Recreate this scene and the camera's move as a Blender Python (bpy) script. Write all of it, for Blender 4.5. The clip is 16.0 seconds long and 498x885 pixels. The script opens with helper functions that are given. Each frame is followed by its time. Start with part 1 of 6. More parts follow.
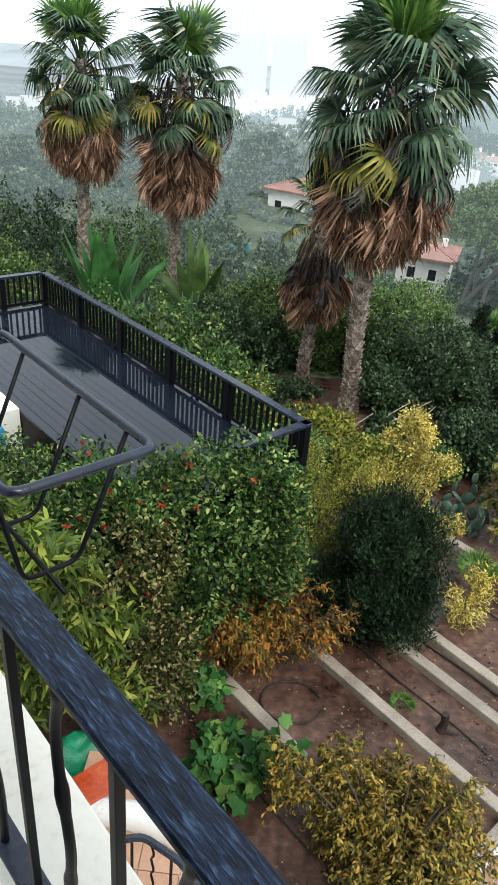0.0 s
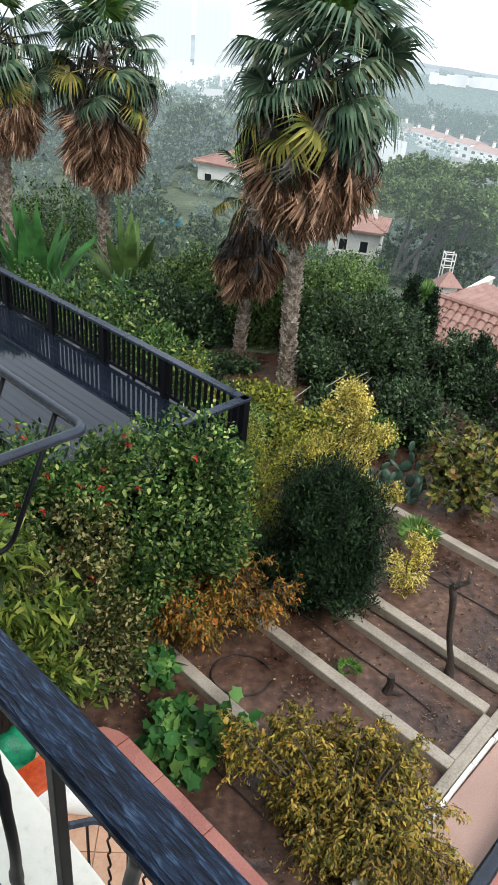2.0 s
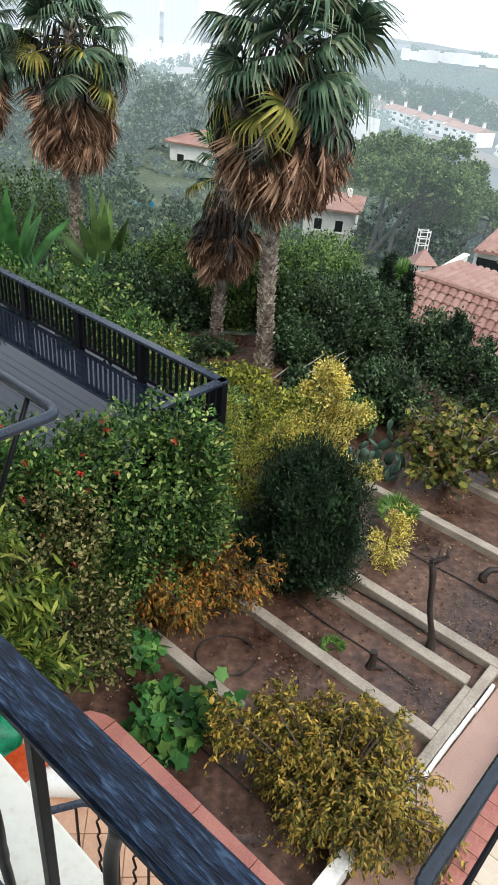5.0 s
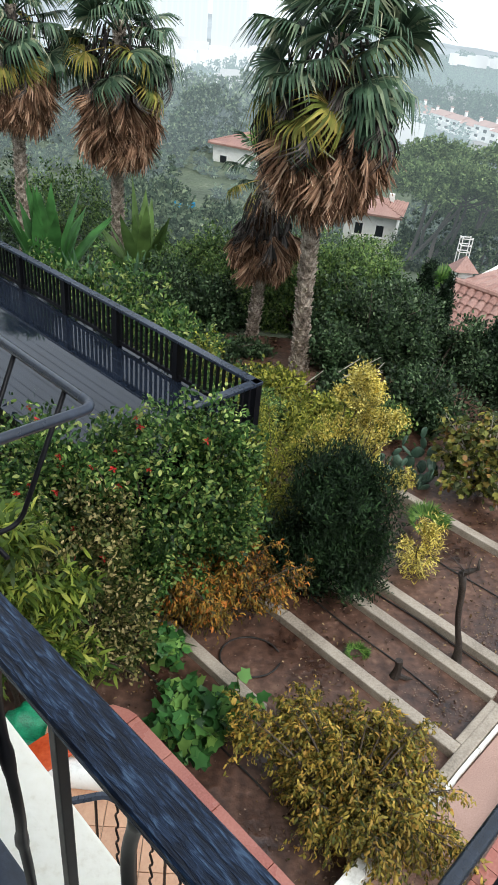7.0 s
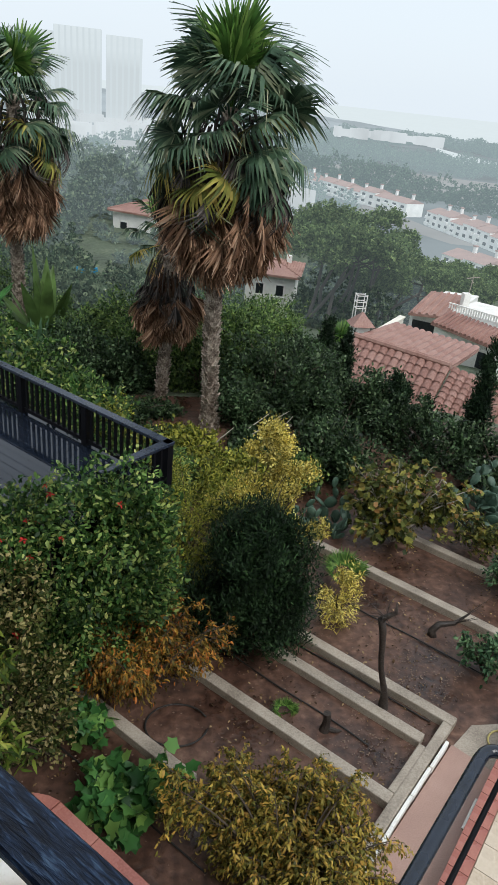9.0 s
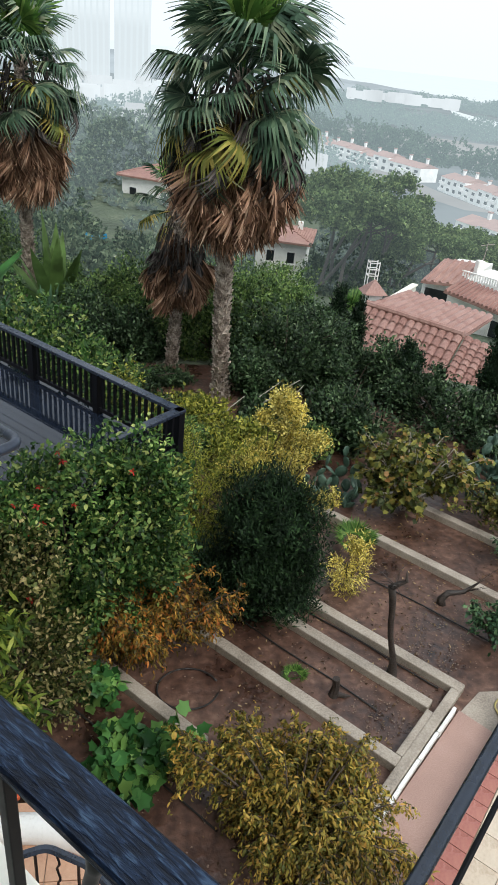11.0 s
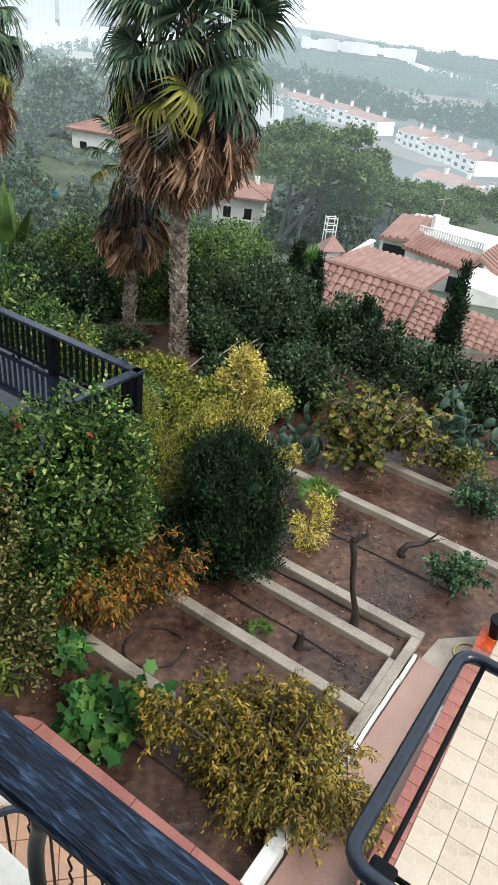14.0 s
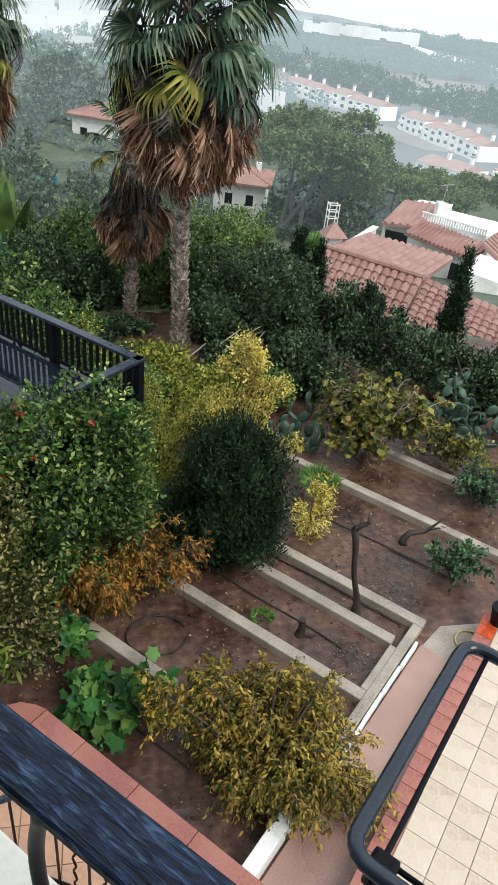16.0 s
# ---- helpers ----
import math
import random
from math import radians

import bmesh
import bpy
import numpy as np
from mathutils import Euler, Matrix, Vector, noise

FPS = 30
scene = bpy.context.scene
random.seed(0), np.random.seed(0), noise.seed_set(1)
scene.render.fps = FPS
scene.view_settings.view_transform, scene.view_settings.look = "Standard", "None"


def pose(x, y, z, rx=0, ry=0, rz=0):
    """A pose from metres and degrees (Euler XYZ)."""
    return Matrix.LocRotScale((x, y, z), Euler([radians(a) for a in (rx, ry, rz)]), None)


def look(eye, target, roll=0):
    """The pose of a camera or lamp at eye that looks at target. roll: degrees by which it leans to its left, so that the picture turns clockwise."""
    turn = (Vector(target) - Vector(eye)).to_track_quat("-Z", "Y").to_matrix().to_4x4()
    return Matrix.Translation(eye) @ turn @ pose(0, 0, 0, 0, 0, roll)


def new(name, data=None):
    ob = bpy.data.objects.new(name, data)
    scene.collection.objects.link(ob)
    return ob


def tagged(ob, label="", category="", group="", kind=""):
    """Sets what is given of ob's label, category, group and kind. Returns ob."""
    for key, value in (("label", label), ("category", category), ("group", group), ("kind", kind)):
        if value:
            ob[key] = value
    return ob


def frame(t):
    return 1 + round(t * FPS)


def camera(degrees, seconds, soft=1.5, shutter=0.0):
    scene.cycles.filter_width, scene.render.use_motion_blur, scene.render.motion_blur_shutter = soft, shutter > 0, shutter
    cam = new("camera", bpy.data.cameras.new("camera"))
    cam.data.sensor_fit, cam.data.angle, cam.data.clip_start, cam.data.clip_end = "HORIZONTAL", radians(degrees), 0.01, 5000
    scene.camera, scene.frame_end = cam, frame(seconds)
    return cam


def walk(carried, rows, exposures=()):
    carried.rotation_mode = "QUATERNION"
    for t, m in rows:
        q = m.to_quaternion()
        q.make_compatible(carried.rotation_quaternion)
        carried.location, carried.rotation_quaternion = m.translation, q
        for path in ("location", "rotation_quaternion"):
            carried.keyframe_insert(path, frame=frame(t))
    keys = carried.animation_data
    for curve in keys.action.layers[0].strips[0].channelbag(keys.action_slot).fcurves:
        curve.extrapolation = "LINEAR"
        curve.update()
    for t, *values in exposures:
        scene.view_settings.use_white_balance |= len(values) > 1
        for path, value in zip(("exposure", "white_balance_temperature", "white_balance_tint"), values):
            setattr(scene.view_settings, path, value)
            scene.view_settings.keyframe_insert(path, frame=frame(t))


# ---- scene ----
cam = camera(39.27, 16.0)
PATH = [
    (0.0, (-0.0125, -0.0150, 6.5121), (-0.0687, 6.9567, 2.5887), 5.248),
    (0.5, (-0.0109, -0.0082, 6.5085), (0.1072, 6.9337, 2.5340), 4.981),
    (1.0, (-0.0043, -0.0027, 6.5053), (0.3489, 6.9166, 2.5055), 5.317),
    (1.5, (-0.0040, -0.0004, 6.5018), (0.6245, 6.8886, 2.4836), 5.911),
    (2.0, (-0.0011, 0.0050, 6.4997), (0.6377, 6.8451, 2.4003), 5.740),
    (2.5, (0.0051, -0.0008, 6.4963), (0.7434, 6.7596, 2.2830), 5.895),
    (3.0, (0.0076, -0.0020, 6.4975), (0.7814, 6.7386, 2.2589), 5.650),
    (3.5, (0.0101, 0.0051, 6.4944), (0.9021, 6.7646, 2.3095), 5.015),
    (6.0, (0.0098, -0.0115, 6.5034), (0.7816, 6.6985, 2.2163), 6.320),
    (6.5, (0.0093, -0.0089, 6.5019), (0.4454, 6.7483, 2.2417), 6.142),
    (7.0, (0.0093, -0.0062, 6.4967), (0.5192, 6.7448, 2.2349), 5.928),
    (7.5, (0.0108, -0.0065, 6.5033), (0.6486, 6.7188, 2.2181), 6.399),
    (8.0, (0.0122, -0.0112, 6.5047), (0.8054, 6.8620, 2.4884), 5.603),
    (8.5, (0.0162, -0.0137, 6.5033), (1.2285, 6.9463, 2.7498), 5.305),
    (9.0, (0.0152, -0.0254, 6.5137), (1.4758, 6.9680, 2.9138), 6.238),
    (11.5, (-0.0083, -0.0091, 6.4900), (1.3403, 6.7973, 2.5081), 6.294),
    (12.0, (-0.0043, -0.0046, 6.4823), (1.4387, 6.7327, 2.4169), 5.891),
    (12.5, (-0.0021, -0.0011, 6.4762), (1.5601, 6.5748, 2.1964), 6.572),
    (13.0, (0.0022, -0.0035, 6.4750), (1.6038, 6.5504, 2.1761), 6.191),
    (13.5, (0.0137, -0.0087, 6.4765), (1.7563, 6.5146, 2.1859), 6.244),
    (14.0, (0.0187, -0.0053, 6.4778), (1.8000, 6.5228, 2.2103), 6.929),
    (14.5, (0.0193, 0.0032, 6.4753), (1.8213, 6.4759, 2.1327), 7.271),
    (15.0, (0.0254, 0.0120, 6.4755), (1.8454, 6.4238, 2.0508), 7.215),
    (15.5, (0.0250, 0.0147, 6.4749), (1.7480, 6.4432, 2.0359), 6.843),
    (16.0, (0.0218, 0.0046, 6.4736), (1.7800, 6.4608, 2.0889), 6.859),
]
EXPOSURES = [(0.0, 0.90), (8.0, 0.88), (8.5, 0.64), (9.0, 0.32), (9.2, 0.32), (11.3, 0.64), (12.5, 0.72), (13.0, 0.84), (14.5, 0.80), (15.5, 0.75), (16.0, 0.75)]
walk(cam, [(t, look(eye, target, roll)) for t, eye, target, roll in PATH], EXPOSURES)

# ---- light: a rainy, overcast sky ----
SUN_EL, SUN_AZ = radians(52), radians(200)
world = bpy.data.worlds.new("sky")
world.use_nodes = True
scene.world = world
wn, wl = world.node_tree.nodes, world.node_tree.links
sky = wn.new("ShaderNodeTexSky")
sky.sky_type = "NISHITA"
sky.sun_disc = False
sky.sun_elevation, sky.sun_rotation = SUN_EL, SUN_AZ
sky.air_density, sky.dust_density = 1.0, 4.0
scl = wn.new("ShaderNodeVectorMath")
scl.operation = "SCALE"
scl.inputs["Scale"].default_value = 0.10
wl.new(sky.outputs["Color"], scl.inputs[0])
cloud = wn.new("ShaderNodeMix")
cloud.data_type = "RGBA"
cloud.inputs[0].default_value = 0.86
cloud.inputs[7].default_value = (0.72, 0.80, 0.87, 1)
wl.new(scl.outputs[0], cloud.inputs[6])
wl.new(cloud.outputs[2], wn["Background"].inputs["Color"])
wn["Background"].inputs["Strength"].default_value = 1.0
sun = new("sun", bpy.data.lights.new("sun", "SUN"))
sun.data.energy, sun.data.angle, sun.data.color = 1.5, radians(30), (1.0, 0.98, 0.95)
sun.matrix_world = pose(0, 0, 60, 90 - math.degrees(SUN_EL), 0, 30)

# ---- materials ----
def nodes_of(name):
    m = bpy.data.materials.new(name)
    m.use_nodes = True
    return m, m.node_tree.nodes, m.node_tree.links


def ramp_node(n, stops):
    r = n.new("ShaderNodeValToRGB")
    while len(r.color_ramp.elements) < len(stops):
        r.color_ramp.elements.new(0.5)
    for e, (p, c) in zip(r.color_ramp.elements, stops):
        e.position, e.color = p, (*c, 1)
    return r


def surface(name, stops, scale=4.0, fine=60.0, rough=(0.5, 0.8), bump=0.3, metal=0.0, stretch=(1, 1, 1), spec=0.5, rand=0.0, coat=0.0, depth=0.01):
    """Two scales of noise: a broad one for stains, a fine one for grain and relief."""
    m, n, l = nodes_of(name)
    b = n["Principled BSDF"]
    tc = n.new("ShaderNodeTexCoord")
    mp = n.new("ShaderNodeMapping")
    mp.inputs["Scale"].default_value = stretch
    l.new(tc.outputs["Object"], mp.inputs[0])
    big, small = n.new("ShaderNodeTexNoise"), n.new("ShaderNodeTexNoise")
    big.inputs["Scale"].default_value, big.inputs["Detail"].default_value = scale, 5
    small.inputs["Scale"].default_value, small.inputs["Detail"].default_value = fine, 4
    for t in (big, small):
        l.new(mp.outputs[0], t.inputs["Vector"])
    mix = n.new("ShaderNodeMath")
    mix.operation = "MULTIPLY_ADD"
    mix.inputs[1].default_value = 0.55
    l.new(big.outputs["Fac"], mix.inputs[0])
    half = n.new("ShaderNodeMath")
    half.operation = "MULTIPLY"
    half.inputs[1].default_value = 0.45
    l.new(small.outputs["Fac"], half.inputs[0])
    l.new(half.outputs[0], mix.inputs[2])
    value = mix.outputs[0]
    if rand:
        oi = n.new("ShaderNodeObjectInfo")
        add = n.new("ShaderNodeMath")
        add.operation = "MULTIPLY_ADD"
        add.inputs[1].default_value = rand
        l.new(oi.outputs["Random"], add.inputs[0])
        l.new(value, add.inputs[2])
        value = add.outputs[0]
    r = ramp_node(n, stops)
    l.new(value, r.inputs[0])
    l.new(r.outputs[0], b.inputs["Base Color"])
    rr = n.new("ShaderNodeMapRange")
    rr.inputs[1].default_value, rr.inputs[2].default_value = 0.35, 0.65
    rr.inputs[3].default_value, rr.inputs[4].default_value = rough
    l.new(big.outputs["Fac"], rr.inputs[0])
    l.new(rr.outputs[0], b.inputs["Roughness"])
    bp = n.new("ShaderNodeBump")
    bp.inputs["Strength"].default_value, bp.inputs["Distance"].default_value = bump, depth
    l.new(small.outputs["Fac"], bp.inputs["Height"])
    l.new(bp.outputs[0], b.inputs["Normal"])
    b.inputs["Metallic"].default_value = metal
    b.inputs["Specular IOR Level"].default_value = spec
    b.inputs["Coat Weight"].default_value = coat
    return m


def leafy(name, stops, gloss=0.45, through_light=0.25):
    """Leaves: the colour changes from leaf to leaf; some light comes through."""
    m, n, l = nodes_of(name)
    b = n["Principled BSDF"]
    g = n.new("ShaderNodeNewGeometry")
    deep = [0.5, 0.8] + [1.0] * 9
    r = ramp_node(n, [(p, tuple(k * v for v in c)) for k, (p, c) in zip(deep, stops)])
    l.new(g.outputs["Random Per Island"], r.inputs[0])
    tc = n.new("ShaderNodeTexCoord")
    t = n.new("ShaderNodeTexNoise")
    t.inputs["Scale"].default_value = 2.2
    l.new(tc.outputs["Object"], t.inputs["Vector"])
    hs = n.new("ShaderNodeHueSaturation")
    mr = n.new("ShaderNodeMapRange")
    mr.inputs[1].default_value, mr.inputs[2].default_value = 0.3, 0.7
    mr.inputs[3].default_value, mr.inputs[4].default_value = 0.5, 1.4
    l.new(t.outputs["Fac"], mr.inputs[0])
    l.new(mr.outputs[0], hs.inputs["Value"])
    l.new(r.outputs[0], hs.inputs["Color"])
    l.new(hs.outputs[0], b.inputs["Base Color"])
    b.inputs["Roughness"].default_value = gloss
    b.inputs["Specular IOR Level"].default_value = 0.2
    tr = n.new("ShaderNodeBsdfTranslucent")
    l.new(hs.outputs[0], tr.inputs["Color"])
    mx = n.new("ShaderNodeMixShader")
    mx.inputs[0].default_value = through_light
    l.new(b.outputs[0], mx.inputs[1])
    l.new(tr.outputs[0], mx.inputs[2])
    l.new(mx.outputs[0], n["Material Output"].inputs["Surface"])
    return m


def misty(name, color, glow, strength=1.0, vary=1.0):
    """Far distance: rain haze painted as pale emission over an almost black base."""
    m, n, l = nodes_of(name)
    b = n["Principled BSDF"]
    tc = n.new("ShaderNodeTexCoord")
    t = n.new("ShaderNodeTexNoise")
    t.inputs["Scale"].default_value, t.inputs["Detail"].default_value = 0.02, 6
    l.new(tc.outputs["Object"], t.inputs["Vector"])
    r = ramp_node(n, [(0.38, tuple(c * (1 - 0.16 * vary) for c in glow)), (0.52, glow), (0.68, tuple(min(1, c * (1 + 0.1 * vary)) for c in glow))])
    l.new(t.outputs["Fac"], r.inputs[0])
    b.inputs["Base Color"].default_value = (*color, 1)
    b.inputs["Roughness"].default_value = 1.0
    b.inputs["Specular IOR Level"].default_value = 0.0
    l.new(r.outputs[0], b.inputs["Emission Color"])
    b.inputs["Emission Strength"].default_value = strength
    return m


SOIL = surface("wet_soil", [(0.34, (0.022, 0.011, 0.008)), (0.46, (0.061, 0.031, 0.021)), (0.56, (0.113, 0.059, 0.040)), (0.68, (0.211, 0.124, 0.084)), (0.8, (0.323, 0.211, 0.150))], 1.1, 9, (0.22, 0.75), 0.6, depth=0.03)
SCRUB = surface("scrub_ground", [(0.3, (0.043, 0.060, 0.037)), (0.55, (0.093, 0.119, 0.076)), (0.75, (0.187, 0.204, 0.145))], 0.35, 3, (0.8, 0.95), 1.0, depth=0.2)
GRAVEL = surface("gravel_stone", [(0.3, (0.09, 0.058, 0.042)), (0.7, (0.27, 0.19, 0.14))], 8, 50, (0.6, 0.9), 0.5)
CONCRETE = surface("weathered_concrete", [(0.3, (0.16, 0.13, 0.10)), (0.55, (0.36, 0.31, 0.25)), (0.75, (0.47, 0.42, 0.35))], 2.5, 50, (0.5, 0.8), 0.5)
PATHC = surface("pink_paving", [(0.3, (0.22, 0.13, 0.105)), (0.55, (0.36, 0.225, 0.18)), (0.75, (0.46, 0.31, 0.26))], 1.2, 70, (0.25, 0.6), 0.25)
WHITE = surface("white_plaster", [(0.25, (0.50, 0.48, 0.43)), (0.5, (0.78, 0.77, 0.73)), (0.8, (0.84, 0.83, 0.80))], 1.8, 40, (0.6, 0.85), 0.25)
CREAM = surface("cream_paint", [(0.25, (0.52, 0.46, 0.33)), (0.45, (0.76, 0.73, 0.64)), (0.8, (0.84, 0.82, 0.75))], 1.4, 40, (0.5, 0.8), 0.2)
REDTILE = surface("terracotta_glazed", [(0.3, (0.216, 0.068, 0.050)), (0.5, (0.324, 0.113, 0.086)), (0.8, (0.423, 0.180, 0.135))], 2.0, 50, (0.2, 0.45), 0.15, rand=0.12)
ORANGE = surface("wet_orange_tile", [(0.3, (0.30, 0.035, 0.012)), (0.55, (0.50, 0.075, 0.02)), (0.8, (0.62, 0.16, 0.05))], 5.0, 30, (0.08, 0.3), 0.15)
BEIGE = surface("beige_floor_tile", [(0.3, (0.396, 0.297, 0.207)), (0.5, (0.540, 0.441, 0.333)), (0.8, (0.630, 0.540, 0.432))], 2.0, 45, (0.2, 0.45), 0.08, rand=0.14)
GROUT = surface("grout", [(0.3, (0.30, 0.22, 0.16)), (0.7, (0.44, 0.34, 0.255))], 6, 80, (0.7, 0.9), 0.3)
PEACH = surface("peach_floor_tile", [(0.3, (0.40, 0.21, 0.125)), (0.5, (0.55, 0.31, 0.19)), (0.8, (0.65, 0.40, 0.26))], 2.0, 45, (0.25, 0.5), 0.1, rand=0.1)
IRON = surface("black_wrought_iron", [(0.3, (0.002, 0.002, 0.003)), (0.55, (0.005, 0.005, 0.007)), (0.8, (0.010, 0.010, 0.012))], 8, 70, (0.35, 0.5), 0.12, spec=0.15, depth=0.001)
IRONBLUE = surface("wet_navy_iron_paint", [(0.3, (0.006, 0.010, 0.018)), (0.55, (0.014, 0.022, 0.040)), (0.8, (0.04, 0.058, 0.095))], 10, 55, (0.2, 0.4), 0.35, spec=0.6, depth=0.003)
BARK = surface("brown_bark", [(0.3, (0.03, 0.022, 0.016)), (0.55, (0.09, 0.066, 0.047)), (0.8, (0.17, 0.13, 0.10))], 5, 40, (0.7, 0.95), 0.8)
PALMBARK = surface("palm_bark", [(0.32, (0.045, 0.032, 0.024)), (0.45, (0.17, 0.13, 0.10)), (0.58, (0.40, 0.34, 0.28)), (0.72, (0.56, 0.50, 0.43))], 7, 40, (0.7, 0.95), 0.7)
DARKWOOD = surface("wet_dark_wood", [(0.3, (0.012, 0.009, 0.007)), (0.55, (0.035, 0.025, 0.019)), (0.8, (0.08, 0.06, 0.045))], 6, 50, (0.45, 0.8), 0.8)
ROOF = surface("clay_roof_tile", [(0.25, (0.09, 0.045, 0.036)), (0.48, (0.24, 0.118, 0.092)), (0.75, (0.38, 0.235, 0.195))], 1.1, 20, (0.5, 0.8), 0.4, rand=0.16)
DECK = surface("wet_black_deck", [(0.3, (0.005, 0.007, 0.012)), (0.6, (0.009, 0.013, 0.022)), (0.8, (0.014, 0.02, 0.034))], 1.2, 5, (0.02, 0.06), 0.03, spec=0.4, depth=0.003, coat=0.0)
HOSE = surface("hose_rubber", [(0.3, (0.008, 0.007, 0.006)), (0.7, (0.025, 0.022, 0.02))], 8, 60, (0.4, 0.7), 0.3)
GLASS = surface("dark_window_glass", [(0.3, (0.01, 0.012, 0.015)), (0.7, (0.03, 0.035, 0.04))], 2, 10, (0.05, 0.15), 0.0)
GREENNET = surface("green_tarp", [(0.3, (0.003, 0.09, 0.04)), (0.55, (0.008, 0.24, 0.11)), (0.8, (0.02, 0.36, 0.18))], 9, 60, (0.3, 0.5), 0.5)
BLUE = surface("blue_plastic", [(0.3, (0.01, 0.14, 0.28)), (0.7, (0.03, 0.30, 0.5))], 9, 60, (0.3, 0.5), 0.2)
STONE = surface("pale_stone", [(0.3, (0.22, 0.19, 0.15)), (0.7, (0.5, 0.46, 0.4))], 8, 50, (0.6, 0.9), 0.5)
YHOSE = surface("yellow_hose", [(0.3, (0.42, 0.34, 0.12)), (0.7, (0.55, 0.46, 0.18))], 9, 60, (0.4, 0.6), 0.1)

# handrail: flat iron bar under thick, brushed, wet paint, grain along its length; blue sheen painted in
def brushed_rail():
    m, n, l = nodes_of("brushed_rail_blue_sheen")
    b = n["Principled BSDF"]
    tc = n.new("ShaderNodeTexCoord")
    mp = n.new("ShaderNodeMapping")
    mp.inputs["Scale"].default_value = (42, 260, 260)
    mp.inputs["Rotation"].default_value = (0, 0, radians(9))
    l.new(tc.outputs["Object"], mp.inputs[0])
    t = n.new("ShaderNodeTexNoise")
    t.inputs["Scale"].default_value, t.inputs["Detail"].default_value, t.inputs["Distortion"].default_value = 1.0, 5, 0.6
    l.new(mp.outputs[0], t.inputs["Vector"])
    # The pale blue stops are streaky highlights put into the grain's colour.
    r = ramp_node(n, [(0.34, (0.001, 0.003, 0.010)), (0.47, (0.004, 0.010, 0.026)), (0.58, (0.012, 0.027, 0.062)), (0.72, (0.060, 0.105, 0.175))])
    l.new(t.outputs["Fac"], r.inputs[0])
    l.new(r.outputs[0], b.inputs["Base Color"])
    b.inputs["Roughness"].default_value = 0.42
    b.inputs["Specular IOR Level"].default_value = 0.28
    bp = n.new("ShaderNodeBump")
    bp.inputs["Strength"].default_value, bp.inputs["Distance"].default_value = 1.0, 0.003
    l.new(t.outputs["Fac"], bp.inputs["Height"])
    l.new(bp.outputs[0], b.inputs["Normal"])
    return m


RAILMAT = brushed_rail()
L_HIB = leafy("hibiscus_leaf", [(0.0, (0.023, 0.061, 0.017)), (0.5, (0.052, 0.128, 0.029)), (0.82, (0.137, 0.224, 0.054)), (1.0, (0.388, 0.428, 0.132))])
L_VAR = leafy("variegated_leaf", [(0.0, (0.032, 0.056, 0.013)), (0.5, (0.091, 0.114, 0.028)), (0.8, (0.257, 0.226, 0.084)), (1.0, (0.492, 0.397, 0.187))])
L_PEACH = leafy("peach_leaf", [(0.0, (0.045, 0.096, 0.013)), (0.5, (0.118, 0.189, 0.029)), (0.85, (0.245, 0.301, 0.050)), (1.0, (0.402, 0.402, 0.078))])
L_GOLD = leafy("autumn_leaf", [(0.0, (0.080, 0.105, 0.022)), (0.35, (0.24, 0.215, 0.045)), (0.7, (0.44, 0.325, 0.065)), (1.0, (0.52, 0.30, 0.07))])
L_RUST = leafy("rusty_leaf", [(0.0, (0.075, 0.066, 0.020)), (0.4, (0.209, 0.150, 0.032)), (0.75, (0.403, 0.224, 0.041)), (1.0, (0.448, 0.134, 0.032))])
L_YEL = leafy("pale_gold_leaf", [(0.0, (0.210, 0.207, 0.036)), (0.4, (0.532, 0.446, 0.090)), (0.8, (0.850, 0.685, 0.180)), (1.0, (0.850, 0.796, 0.307))], through_light=0.35)
L_OLV = leafy("olive_green_leaf", [(0.0, (0.078, 0.125, 0.019)), (0.5, (0.218, 0.250, 0.040)), (1.0, (0.468, 0.437, 0.078))], through_light=0.3)
L_DARK = leafy("dark_needle", [(0.0, (0.006, 0.017, 0.006)), (0.6, (0.014, 0.036, 0.012)), (1.0, (0.030, 0.064, 0.020))], 0.7, 0.1)
L_HEDGE = leafy("hedge_leaf", [(0.0, (0.018, 0.039, 0.016)), (0.6, (0.044, 0.086, 0.035)), (0.92, (0.094, 0.149, 0.065)), (1.0, (0.207, 0.272, 0.156))])
L_MID = leafy("shrub_leaf", [(0.0, (0.040, 0.085, 0.025)), (0.5, (0.090, 0.172, 0.049)), (1.0, (0.233, 0.323, 0.090))])
L_CYP = leafy("cypress_scale", [(0.0, (0.009, 0.024, 0.011)), (0.7, (0.022, 0.050, 0.022)), (1.0, (0.044, 0.083, 0.033))], 0.7, 0.1)
L_GRAPE = leafy("broad_leaf", [(0.0, (0.029, 0.110, 0.029)), (0.6, (0.074, 0.219, 0.058)), (1.0, (0.219, 0.366, 0.088))], 0.35)
L_FIG = leafy("fig_leaf", [(0.0, (0.052, 0.081, 0.025)), (0.5, (0.149, 0.172, 0.041)), (0.85, (0.345, 0.322, 0.075)), (1.0, (0.276, 0.138, 0.052))])
L_LEMON = leafy("citrus_leaf", [(0.0, (0.026, 0.078, 0.033)), (0.6, (0.065, 0.143, 0.065)), (1.0, (0.156, 0.260, 0.117))], 0.35)
L_FROND = leafy("palm_frond_green", [(0.0, (0.037, 0.080, 0.047)), (0.6, (0.085, 0.154, 0.089)), (0.9, (0.188, 0.254, 0.149)), (1.0, (0.410, 0.401, 0.267))], 0.4, 0.2)
L_FRESH = leafy("palm_frond_fresh", [(0.0, (0.052, 0.143, 0.029)), (0.6, (0.114, 0.244, 0.049)), (1.0, (0.211, 0.325, 0.078))], 0.4, 0.3)
